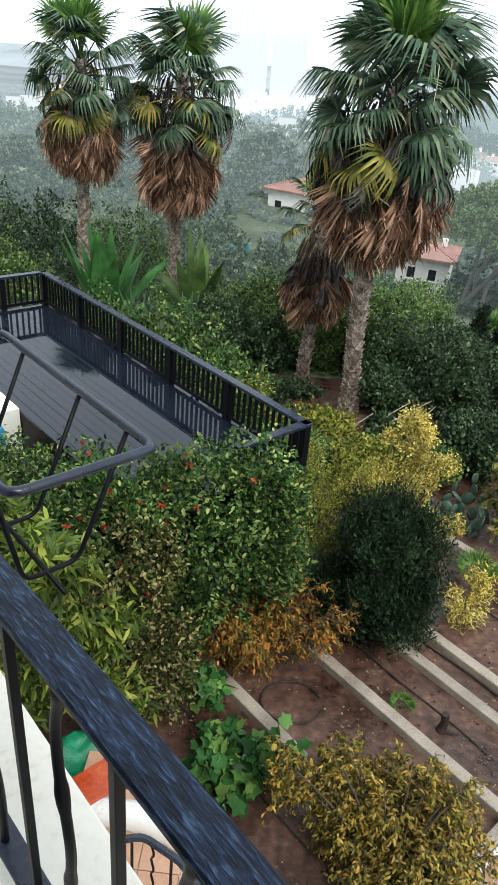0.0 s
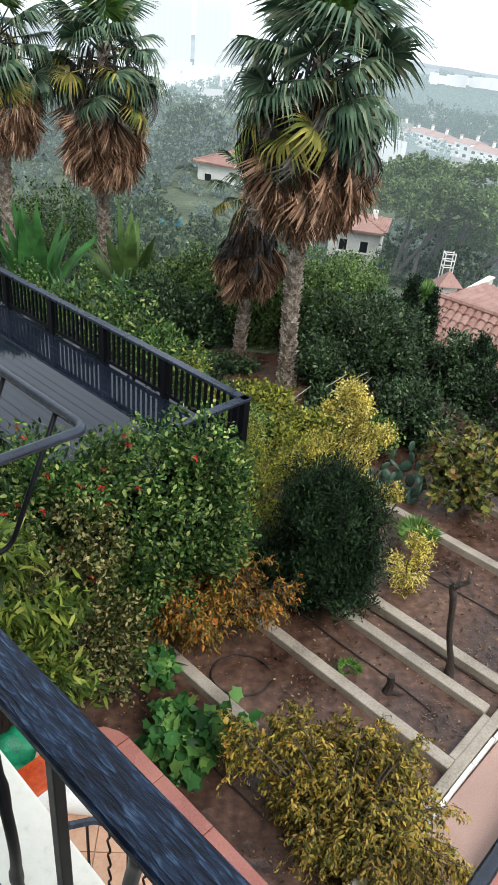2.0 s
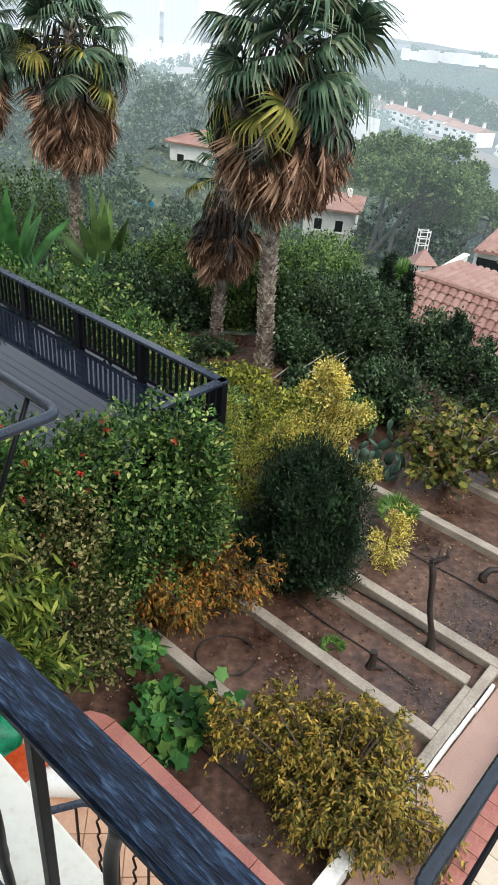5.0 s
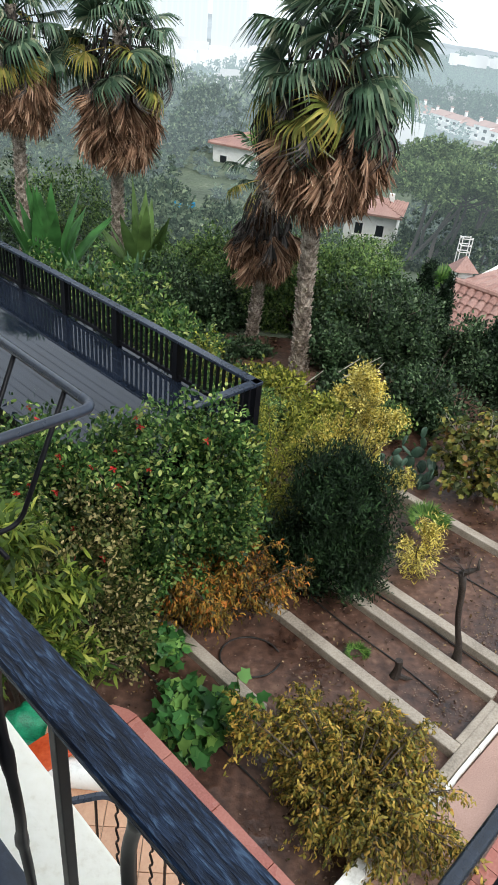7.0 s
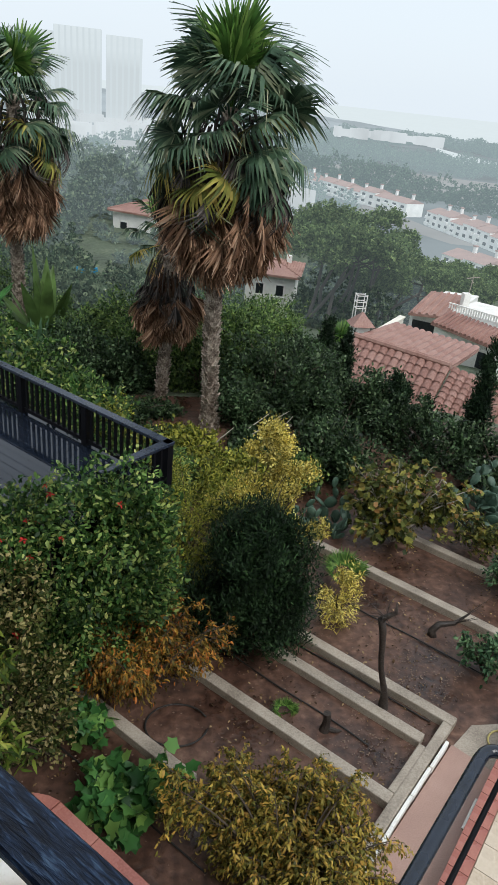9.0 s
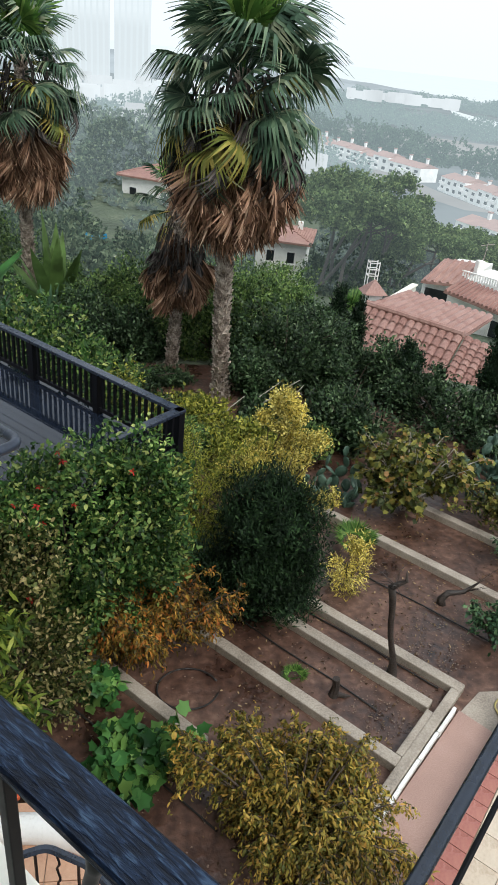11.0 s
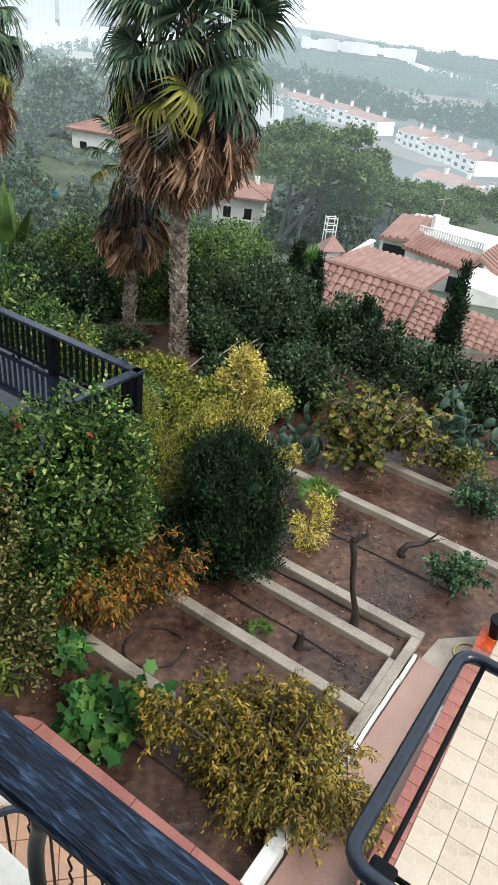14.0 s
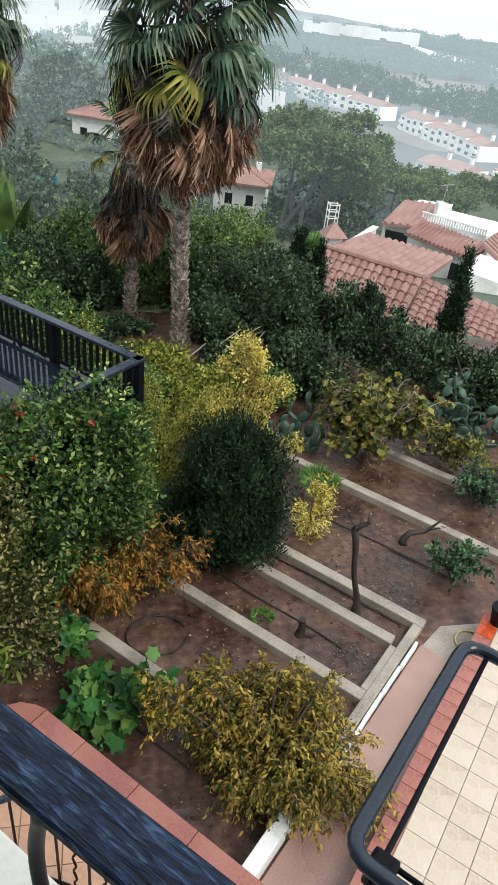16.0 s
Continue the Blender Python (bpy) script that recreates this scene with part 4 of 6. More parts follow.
def palm(base, top, r_low, r_high, crown_r, skirt_to, live, dead, label, lean=0.0, seed=1):
    r = np.random.default_rng(seed)
    base, top = Vector(base), Vector(top)
    t = thing("fan_palm", base, label, "palm tree", "fan palms of the garden")
    n = 40
    line = [base + (top - base) * (i / n) + Vector((lean * math.sin(math.pi * i / n), 0, 0)) for i in range(n + 1)]
    rad = [r_low + (r_high - r_low) * min(1, i / n * 1.4) + (0.35 * r_low * max(0, 1 - i / 4)) for i in range(n + 1)]
    geos = [tube([line[0] - Vector((0, 0, 0.5))] + line, [rad[0]] + rad, 16)]
    # stubs of cut leaf bases, in crossed spirals
    h = (top - base).length
    for k in range(int(h / 0.075)):
        f = k * 0.075 / h
        i = min(n - 1, int(f * n))
        p = line[i] + (line[i + 1] - line[i]) * (f * n - i)
        rr = rad[i]
        m = max(7, int(rr * 42))
        for j in range(m):
            q = 2 * math.pi * (j + 0.5 * (k % 2)) / m + r.normal(0, 0.08)
            d, s = Vector((math.cos(q), math.sin(q), 0)), Vector((-math.sin(q), math.cos(q), 0))
            w, hh, o = 2.2 * rr / m * r.uniform(0.8, 1.2), r.uniform(0.07, 0.14), r.uniform(0.035, 0.085)
            c = p + d * rr * 0.97
            vs = [c - s * w, c + s * w, c + s * w * 0.7 + d * o + Vector((0, 0, hh)), c - s * w * 0.7 + d * o + Vector((0, 0, hh)), c + s * w * 0.5 + Vector((0, 0, hh * 0.8)), c - s * w * 0.5 + Vector((0, 0, hh * 0.8))]
            geos.append((vs, [[0, 1, 2, 3], [3, 2, 4, 5], [0, 3, 5], [1, 4, 2]]))
    part("trunk", join(*geos), PALMBARK, t)
    def put(name, mesh, at, yaw, pitch, scale, roll):
        o = part(name, mesh, None, t)
        o.matrix_basis = Matrix.Translation(at) @ Matrix.Rotation(yaw, 4, "Z") @ Matrix.Rotation(-pitch, 4, "Y") @ Matrix.Rotation(roll, 4, "X") @ Matrix.Diagonal((scale, scale, scale, 1))
    s = crown_r / 1.62
    # live crown: upright heart, level fans, then hanging yellowing ones
    for i in range(live):
        f = i / live
        el = radians(86 - 122 * f ** 0.85 + r.normal(0, 11))
        kind, name = (FRESH[0], "fresh_frond") if f < 0.14 else (FRONDS[i % 4], "frond") if f < 0.62 or i % 3 else (TURN[i % 3], "yellowing_frond")
        put(name, kind, top - Vector((0, 0, crown_r * (0.42 * f + r.uniform(-0.06, 0.06)))), i * 2.39996 + r.normal(0, 0.25), el, s * r.uniform(0.84, 1.06), r.normal(0, 0.4))
    # skirt: dead fans folded down against the trunk, flaring where they end
    hang = 1.55 * s
    z_top, z_low = top.z - 0.25 * crown_r, skirt_to + hang
    for i in range(dead):
        f = (i + 0.5) / dead
        z0 = z_top + (z_low - z_top) * f ** 0.8
        ax = base + (top - base) * ((z0 - base.z) / (top.z - base.z))
        el = radians(-58 - 17 * f ** 0.6 + r.normal(0, 4.5))
        q = i * 2.39996 + r.normal(0, 0.3)
        put("dead_frond", DEADS[i % 6], ax + Vector((math.cos(q), math.sin(q), 0)) * r_high, q, el, s * r.uniform(0.85, 1.12), r.normal(0, 0.7))
    for i in range(int(dead * 0.5)):
        q = r.uniform(0, 2 * math.pi)
        z0 = top.z - r.uniform(0.0, 0.35) * crown_r
        put("withered_frond", ASHES[i % 3], Vector((top.x, top.y, z0)) + Vector((math.cos(q), math.sin(q), 0)) * r.uniform(0.15, 0.45) * crown_r, q, radians(r.uniform(-86, -62)), s * r.uniform(0.6, 0.95), r.normal(0, 0.8))
    return t


palm((1.90, 13.2, -0.3), (1.84, 13.2, 6.2), 0.145, 0.125, 1.82, 3.30, 60, 170, "tall fan palm with a long skirt of dead brown fronds", -0.10, 3)
palm((0.90, 14.7, -0.3), (1.02, 14.8, 3.25), 0.115, 0.10, 1.18, 1.42, 1, 95, "short fan palm, its hanging fronds nearly all dead", 0.03, 5)
palm((-2.77, 19.7, -0.8), (-2.66, 19.7, 5.85), 0.145, 0.13, 1.78, 2.45, 42, 120, "slim fan palm with a shaggy brown skirt behind the terrace", -0.04, 8)
palm((-5.32, 19.5, -0.6), (-5.22, 19.6, 5.95), 0.14, 0.125, 1.68, 3.15, 40, 105, "slim fan palm beyond the dark terrace fence", 0.0, 11)
# fresh green crown of a young palm that stands behind the short one
palm((0.95, 17.2, -0.5), (1.0, 17.2, 3.35), 0.12, 0.11, 1.05, 2.1, 16, 5, "young fan palm with a few fresh green fronds", 0.0, 17)


# ---- garden shrubs and trees ----
def hibiscus():
    cl = [(0.28, 6.3, 1.75, 0.45, 0.45, 0.8), (-0.05, 6.05, 1.8, 0.6, 0.5, 1.1), (-0.6, 5.75, 1.8, 0.6, 0.5, 1.1), (-1.15, 5.45, 1.9, 0.5, 0.45, 1.0), (-0.1, 6.2, 2.65, 0.6, 0.35, 0.5), (-1.5, 5.7, 2.2, 0.6, 0.5, 0.85), (-0.85, 5.85, 2.6, 0.5, 0.35, 0.5), (-2.1, 6.2, 1.9, 0.65, 0.5, 0.75), (-2.8, 6.9, 1.7, 0.7, 0.5, 0.7), (-2.2, 5.6, 1.6, 0.6, 0.5, 0.9)]
    t, tips = shrub("hibiscus", (-0.2, 6.2, 0), cl, "dense green hibiscus bush dotted with red flowers", "shrub", L_HIB, "oval", 4600, 12, 0.22, 0.064, 0.04, 50)
    front = sorted(range(len(tips)), key=lambda i: tips[i][1] * 1.0 - tips[i][2] * 0.8)[:420]
    petal = []
    for i in RNG.choice(front, 24, replace=False):
        c = tips[i]
        pl = np.repeat(c[None], 5, 0) + np.array([0, -0.06, 0.05])
        q = np.linspace(0, 2 * math.pi, 6)[:5]
        out = np.stack([np.cos(q), 0 * q - 0.4, np.sin(q)], 1)
        scatter_leaves("flower", pl, out, 0.045, "oval", L_PETAL, t, "open red hibiscus flower", spread=0.1)


hibiscus()
shrub("variegated_shrub", (-1.1, 5.1, 0), [(-1.3, 4.85, 1.5, 0.45, 0.4, 1.05), (-1.6, 4.9, 1.3, 0.4, 0.35, 0.9), (-0.82, 5.1, 1.2, 0.42, 0.4, 1.0), (-1.25, 5.1, 0.9, 0.5, 0.4, 0.8), (-0.65, 5.3, 0.8, 0.32, 0.3, 0.6), (-0.9, 5.2, 2.1, 0.35, 0.3, 0.5)],
      "shrub with pale cream-edged leaves, thinning with autumn", "shrub", L_VAR, "oval", 1500, 11, 0.18, 0.055, 0.03, 40)
shrub("peach_tree", (-1.7, 4.6, 0), tufts([(-1.75, 4.3, 2.3, 0.6, 0.55, 0.9), (-1.2, 4.35, 1.75, 0.5, 0.4, 0.75), (-1.55, 4.0, 3.0, 0.5, 0.45, 0.6), (-2.2, 4.5, 3.0, 0.5, 0.5, 0.7), (-0.95, 4.55, 1.2, 0.3, 0.3, 0.45)], 60, 0.2),
      "young peach tree with long drooping light green leaves", "tree", L_PEACH, "long", 640, 12, 0.24, 0.145, 0.03, 50, droop=0.8, spread=0.6, gap=0)
shrub("dark_conifer", (1.85, 6.9, 0), tufts([(1.72, 6.85, 1.0, 0.62, 0.6, 0.92), (2.0, 6.75, 0.75, 0.5, 0.5, 0.65), (1.4, 6.9, 0.85, 0.42, 0.45, 0.75), (1.65, 6.95, 1.65, 0.34, 0.32, 0.5)], 90, 0.22, 1.9),
      "dense dark green rounded conifer at the bed's edge", "shrub", L_DARK, "spray", 3000, 18, 0.30, 0.058, 0.05, 30, spread=0.3, gap=0)
spray_tree("rusty_shrub", (0.25, 6.0, 0), [(0.4, 6.1, 1.1, 0.55, 0.4, 0.35), (-0.35, 6.0, 1.1, 0.5, 0.35, 0.38), (0.95, 6.1, 1.0, 0.4, 0.4, 0.3), (0.05, 5.9, 0.9, 0.5, 0.4, 0.4), (0.6, 5.95, 1.35, 0.4, 0.35, 0.22)],
           "pomegranate bush with rusty orange autumn leaves", "shrub", L_RUST, "curl", 70, 19, 13, 0.066, 0.018, 0.26, 0.6)
spray_tree("golden_tree", (1.55, 3.65, 0), [(1.25, 4.25, 0.82, 0.55, 0.4, 0.38), (1.75, 3.8, 0.88, 0.6, 0.5, 0.42), (0.8, 4.2, 0.68, 0.55, 0.34, 0.32), (1.7, 3.3, 0.6, 0.45, 0.35, 0.36), (2.2, 3.45, 0.6, 0.45, 0.35, 0.32), (1.35, 3.6, 0.6, 0.5, 0.4, 0.36), (2.35, 3.1, 0.4, 0.3, 0.2, 0.22)],
           "small peach tree with curled golden autumn leaves", "tree", L_GOLD, "curl", 105, 21, 16, 0.062, 0.02, 0.26, 0.75)
shrub("pale_gold_bush", (2.0, 8.3, 0), tufts([(2.05, 8.25, 1.5, 0.45, 0.4, 1.0), (2.4, 8.1, 1.15, 0.45, 0.4, 0.75), (1.8, 8.35, 1.1, 0.4, 0.4, 0.7), (2.1, 8.3, 2.3, 0.2, 0.2, 0.4), (2.55, 8.0, 1.6, 0.22, 0.22, 0.4)], 70, 0.17),
      "feathery pale gold bush in the middle of the garden", "shrub", L_YEL, "oval", 1300, 15, 0.16, 0.042, 0.03, 40, gap=0)
shrub("olive_bush", (1.0, 8.2, 0), [(1.0, 8.2, 1.1, 0.55, 0.5, 0.9), (0.75, 7.5, 0.95, 0.45, 0.5, 0.85), (1.4, 8.0, 1.0, 0.45, 0.4, 0.8), (0.6, 8.6, 1.5, 0.35, 0.4, 0.6), (1.15, 7.4, 0.7, 0.5, 0.4, 0.6)],
      "olive-yellow feathery bush beside the terrace corner", "shrub", L_OLV, "spray", 1500, 15, 0.2, 0.05, 0.03, 30)
shrub("small_yellow_shrub", (3.05, 7.2, 0), [(3.0, 7.15, 0.42, 0.26, 0.24, 0.38), (3.12, 7.25, 0.72, 0.16, 0.16, 0.25)],
      "small bright yellow shrub on bare soil", "shrub", L_YEL, "long", 150, 12, 0.14, 0.06, 0.015, 14)
for base, reach, h in (((4.73, 6.07, 0.00), 0.42, 0.62), ((5.85, 7.63, 0.00), 0.5, 0.8), ((7.0, 7.9, 0.0), 0.6, 1.0)):
    x, y, z = base
    spray_tree("lemon_tree", base, [(x, y, h * 0.72, reach, reach * 0.8, h * 0.3), (x + 0.1, y - 0.05, h * 0.5, reach * 0.8, reach * 0.7, h * 0.25)],
               "small glossy-leaved citrus tree on bare soil", "tree", L_LEMON, "oval", 20, 12, 8, 0.062, 0.016, 0.2, 0.2, group="citrus trees")
spray_tree("fig_tree", (4.55, 9.1, 0), [(4.2, 9.3, 1.15, 0.65, 0.5, 0.5), (4.9, 9.0, 1.05, 0.7, 0.5, 0.5), (3.95, 9.0, 0.8, 0.4, 0.4, 0.4), (5.5, 8.9, 0.9, 0.45, 0.4, 0.4), (4.5, 8.75, 0.5, 0.5, 0.3, 0.35)],
           "spreading fig tree, yellowing leaves on pale bare limbs", "tree", L_FIG, "lobed", 52, 11, 6, 0.105, 0.03, 0.26, 0.3, bark=STONE)
shrub("rusty_shrub", (6.0, 9.0, 0), tufts([(5.7, 8.6, 0.55, 0.4, 0.3, 0.35), (6.2, 8.3, 0.45, 0.35, 0.3, 0.3)], 22, 0.16), "half-bare shrub with brown autumn leaves", "shrub", L_FIG, "oval", 170, 9, 0.2, 0.08, 0.025, 40)


def broad_plant(base, clumps, label, twigs, size):
    shrub("broad_leaf_plant", base, clumps, label, "plant", L_GRAPE, "lobed", twigs, 5, 0.2, size, 0.015, 16, droop=0.25)


broad_plant((0.15, 4.5, 0), [(0.05, 4.45, 0.28, 0.28, 0.3, 0.22), (0.35, 4.55, 0.35, 0.3, 0.25, 0.25), (-0.05, 4.75, 0.25, 0.2, 0.2, 0.2), (0.5, 4.75, 0.3, 0.25, 0.2, 0.2)], "broad-leaved green plant sprawling beside the golden tree", 100, 0.16)
broad_plant((-0.45, 5.6, 0), [(-0.45, 5.55, 0.22, 0.25, 0.2, 0.18), (-0.2, 5.45, 0.2, 0.15, 0.15, 0.15), (-0.2, 5.0, 0.18, 0.15, 0.15, 0.12)], "low broad-leaved green plant at the bed edging", 50, 0.14)


def cactus(base, n, spread, label, seed):
    """A prickly pear: thick oval pads growing out of one another."""
    r = np.random.default_rng(seed)
    t = thing("prickly_pear", base, label, "cactus", "prickly pears")
    vs, fs = [], []
    rings, sides = 6, 10
    for i in range(rings + 1):
        q = math.pi * i / rings
        for k in range(sides):
            p = 2 * math.pi * k / sides
            vs.append((math.sin(q) * math.cos(p) * 0.36, math.sin(q) * math.sin(p) * 0.1, 0.5 - 0.5 * math.cos(q) * (1 + 0.1 * math.cos(q))))
    for i in range(rings):
        for k in range(sides):
            fs.append([i * sides + k, i * sides + (k + 1) % sides, (i + 1) * sides + (k + 1) % sides, (i + 1) * sides + k])
    pad = mesh_of("pad", vs, fs, L_CACTUS, True)
    ends = [(Vector(base) + Vector((r.uniform(-spread, spread), r.uniform(-spread, spread) * 0.5, -0.05)), 0.0) for _ in range(max(5, n // 5))]
    for i in range(n):
        at, tilt = ends[r.integers(0, len(ends))]
        s = r.uniform(0.16, 0.28)
        rot = Euler((r.normal(0, 0.5), r.normal(0, 0.55), r.uniform(0, 6.28))).to_matrix().to_4x4()
        o = part("pad", pad, L_CACTUS, t)
        o.matrix_basis = Matrix.Translation(at) @ rot @ Matrix.Diagonal((s, s, s, 1))
        tip = Vector(at) + (rot @ Vector((r.uniform(-0.2, 0.2), 0, 0.92))) * s
        if base[2] + 0.05 < tip.z < base[2] + 1.25:
            ends.append((tip, 0))


cactus((3.35, 9.4, 0), 80, 0.5, "prickly pear cactus among the bushes", 3)
cactus((6.2, 9.7, 0), 120, 0.9, "large grey-green prickly pear cactus at the garden edge", 4)
cactus((7.3, 9.3, 0), 90, 0.7, "large grey-green prickly pear cactus at the garden edge", 6)


def rosette(name, base, blades, ln, width, material, label, category, seed, lift=(25, 85), curve=0.4):
    """Sword leaves from one heart."""
    r = np.random.default_rng(seed)
    t = thing(name, base, label, category)
    for i in range(blades):
        q, e, l1 = r.uniform(0, 6.283), radians(r.uniform(*lift)), ln * r.uniform(0.7, 1.1)
        d, s = Vector((math.cos(q), math.sin(q), 0)), Vector((-math.sin(q), math.cos(q), 0))
        vs = []
        for f, w in ((0, 0.5), (0.35, 1.0), (0.7, 0.75), (1, 0.04)):
            p = Vector(base) + d * math.cos(e) * l1 * f + Vector((0, 0, math.sin(e) * l1 * f - curve * l1 * f * f * math.cos(e)))
            vs += [p + s * width * w + Vector((0, 0, width * 0.4 * w)), p, p - s * width * w + Vector((0, 0, width * 0.4 * w))]
        part("leaf", (vs, [[k * 3 + j, k * 3 + j + 1, k * 3 + j + 4, k * 3 + j + 3] for k in range(3) for j in range(2)]), material, t)
    return t


def fan_sprout(base, s, label, n=7):
    t = thing("palm_sprout", base, label, "palm", "palm sprouts")
    for i in range(n):
        o = part("frond", FRESH[0], L_FRESH, t)
        o.matrix_basis = Matrix.Translation(base) @ Matrix.Rotation(i * 2.4, 4, "Z") @ Matrix.Rotation(-radians(38 + 9 * (i % 4)), 4, "Y") @ Matrix.Diagonal((s, s, s, 1))


fan_sprout((3.38, 8.1, 0), 0.33, "young fan palm sprouting from the soil")
fan_sprout((1.97, 5.63, 0), 0.15, "tiny fan palm seedling in the bed", 5)

# ---- growth beyond the terrace and garden ----
shrub("ivy_hedge", (-1.5, 9.6, 0), [(-0.6, 9.3, 2.0, 0.7, 0.6, 0.7), (-1.5, 10.3, 2.2, 0.7, 0.7, 0.7), (-2.3, 11.2, 2.1, 0.7, 0.7, 0.7), (0.1, 8.7, 1.6, 0.5, 0.5, 0.5), (-0.3, 9.0, 1.0, 0.9, 0.8, 0.8), (-1.6, 10.4, 1.0, 1.0, 0.9, 0.9)],
      "bright green creeper spilling over behind the fence", "hedge", L_HIB, "oval", 1500, 12, 0.2, 0.085, 0.03, 20)
shrub("yellow_shrub", (0.25, 9.2, 0), [(0.25, 9.2, 1.45, 0.4, 0.4, 0.6), (-0.1, 9.8, 1.7, 0.4, 0.4, 0.5)], "yellow-green shrub behind the terrace corner", "shrub", L_OLV, "oval", 300, 13, 0.2, 0.06, 0.03, 20)
rosette("strelitzia", (-4.2, 17.3, -0.4), 26, 3.0, 0.22, L_GRAPE, "tall paddle-leaved strelitzia between the palms", "plant", 2, (50, 86), 0.25)
rosette("strelitzia", (-2.0, 18.6, -0.6), 20, 3.0, 0.2, L_MID, "tall paddle-leaved strelitzia between the palms", "plant", 5, (50, 86), 0.3)
rosette("agave", (-2.0, 16.6, 0.0), 44, 1.3, 0.07, L_LEMON, "spiky blue-green yucca rosette behind the fence", "plant", 3, (5, 80), 0.15)
rosette("agave", (-3.1, 15.8, 0.3), 36, 1.1, 0.06, L_LEMON, "spiky blue-green yucca rosette behind the fence", "plant", 4, (10, 80), 0.15)


def hedge(name, label, material, kind, at, size, twigs, per=13, leaf=0.105, reach=0.3):
    cl = []
    x, y, z = at
    for i in range(7):
        cl.append((x + RNG.uniform(-1, 1) * size[0] * 0.6, y + RNG.uniform(-1, 1) * size[1] * 0.6, z + size[2] * RNG.uniform(0.35, 0.62), size[0] * 0.55, size[1] * 0.6, size[2] * RNG.uniform(0.35, 0.5)))
    return shrub(name, at, cl, label, "shrub", material, kind, twigs, per, reach, leaf, 0.05, 14, hollow=0.55, gap=1.4, group="shrubs beyond the garden")


for x, y, z, sx, sy, sz, n, mtl in ((3.4, 14.2, -0.2, 1.5, 1.2, 1.9, 800, L_HEDGE), (4.9, 13.6, -0.3, 1.2, 1.1, 1.6, 800, L_HEDGE), (2.9, 16.3, -0.4, 1.6, 1.4, 2.3, 700, L_HEDGE), (4.3, 15.6, -0.5, 1.3, 1.2, 1.7, 700, L_HEDGE), (0.7, 17.4, -0.5, 1.6, 1.0, 2.2, 700, L_HEDGE), (1.9, 15.6, -0.3, 1.0, 0.8, 1.5, 500, L_HEDGE), (0.0, 12.4, 0, 0.9, 0.8, 0.6, 400, L_HEDGE), (1.0, 12.3, 0, 0.9, 0.6, 0.35, 380, L_OLV), (0.3, 13.6, 0, 0.9, 0.6, 0.4, 380, L_HEDGE), (2.6, 12.3, 0, 0.7, 0.5, 0.4, 300, L_HEDGE), (-0.8, 12.4, 0, 1.0, 0.9, 1.6, 500, L_HIB), (2.9, 13.3, 0, 0.8, 0.6, 1.1, 420, L_HEDGE), (0.1, 15.2, -0.2, 0.9, 0.7, 1.3, 420, L_HEDGE), (0.6, 10.6, 0, 0.9, 0.7, 0.8, 420, L_MID), (1.9, 10.3, 0, 1.0, 0.7, 0.8, 420, L_OLV), (3.1, 10.9, 0, 0.7, 0.6, 0.7, 400, L_MID), (7.3, 10.9, 0, 1.0, 0.7, 1.0, 400, L_HEDGE), (9.2, 9.6, 0, 1.0, 0.8, 1.2, 400, L_HEDGE), (1.0, 11.6, 0, 0.9, 0.8, 0.6, 320, L_OLV),
                                    (0.0, 16.3, -0.3, 1.5, 1.4, 2.0, 700, L_HEDGE), (-0.9, 14.6, -0.1, 1.2, 1.1, 1.7, 500, L_HEDGE), (-1.2, 19.5, -0.8, 1.9, 1.6, 1.1, 700, L_MID), (1.6, 20.5, -1.0, 2.0, 1.6, 1.2, 700, L_MID), (4.2, 19.6, -1.0, 1.9, 1.5, 1.8, 700, L_MID),
                                    (-4.6, 22.0, -1.2, 2.2, 1.8, 3.0, 700, L_MID), (-7.6, 20.5, -1.0, 2.2, 2.0, 3.6, 900, L_HEDGE), (-9.5, 18.0, -0.6, 2.2, 2.0, 3.4, 700, L_HEDGE), (-2.2, 25.0, -1.9, 2.6, 2.0, 1.1, 700, L_MID), (2.3, 25.5, -2.0, 2.4, 2.0, 0.9, 600, L_MID), (5.3, 24.0, -1.8, 2.2, 2.0, 1.7, 600, L_MID),
                                    (6.4, 12.0, -0.2, 1.2, 0.9, 1.3, 500, L_HEDGE), (8.6, 11.2, -0.2, 1.2, 0.9, 1.5, 500, L_HEDGE), (-6.3, 16.4, -0.2, 1.4, 1.4, 2.6, 500, L_MID), (-3.6, 13.9, 0.0, 1.0, 1.0, 1.9, 400, L_HIB), (3.9, 11.5, 0.0, 1.0, 0.8, 1.0, 420, L_HEDGE)):
    hedge("dense_shrub", "dense evergreen shrub on the slope below the garden", L_MID if mtl is L_HEDGE and y > 15 and int(x * 7 + y * 3) % 3 == 0 else mtl, "oval", (x, y, z), (sx, sy, sz), int(n * 1.5), leaf=0.09)


def cypress(base, h, w, seed=0):
    x, y, z = base
    cl = [(x + RNG.normal(0, w * 0.12), y + RNG.normal(0, w * 0.12), z + h * f, w * (1.05 - f) ** 0.55, w * (1.05 - f) ** 0.55, h * 0.13) for f in np.linspace(0.1, 0.93, 9)]
    shrub("cypress", base, cl, "slim dark green cypress", "tree", L_CYP, "spray", int(380 * h * w / 0.45), 14, 0.2, 0.085, 0.05, 8, spread=0.3, hollow=0.5, gap=0, group="cypresses beside the tiled roof")


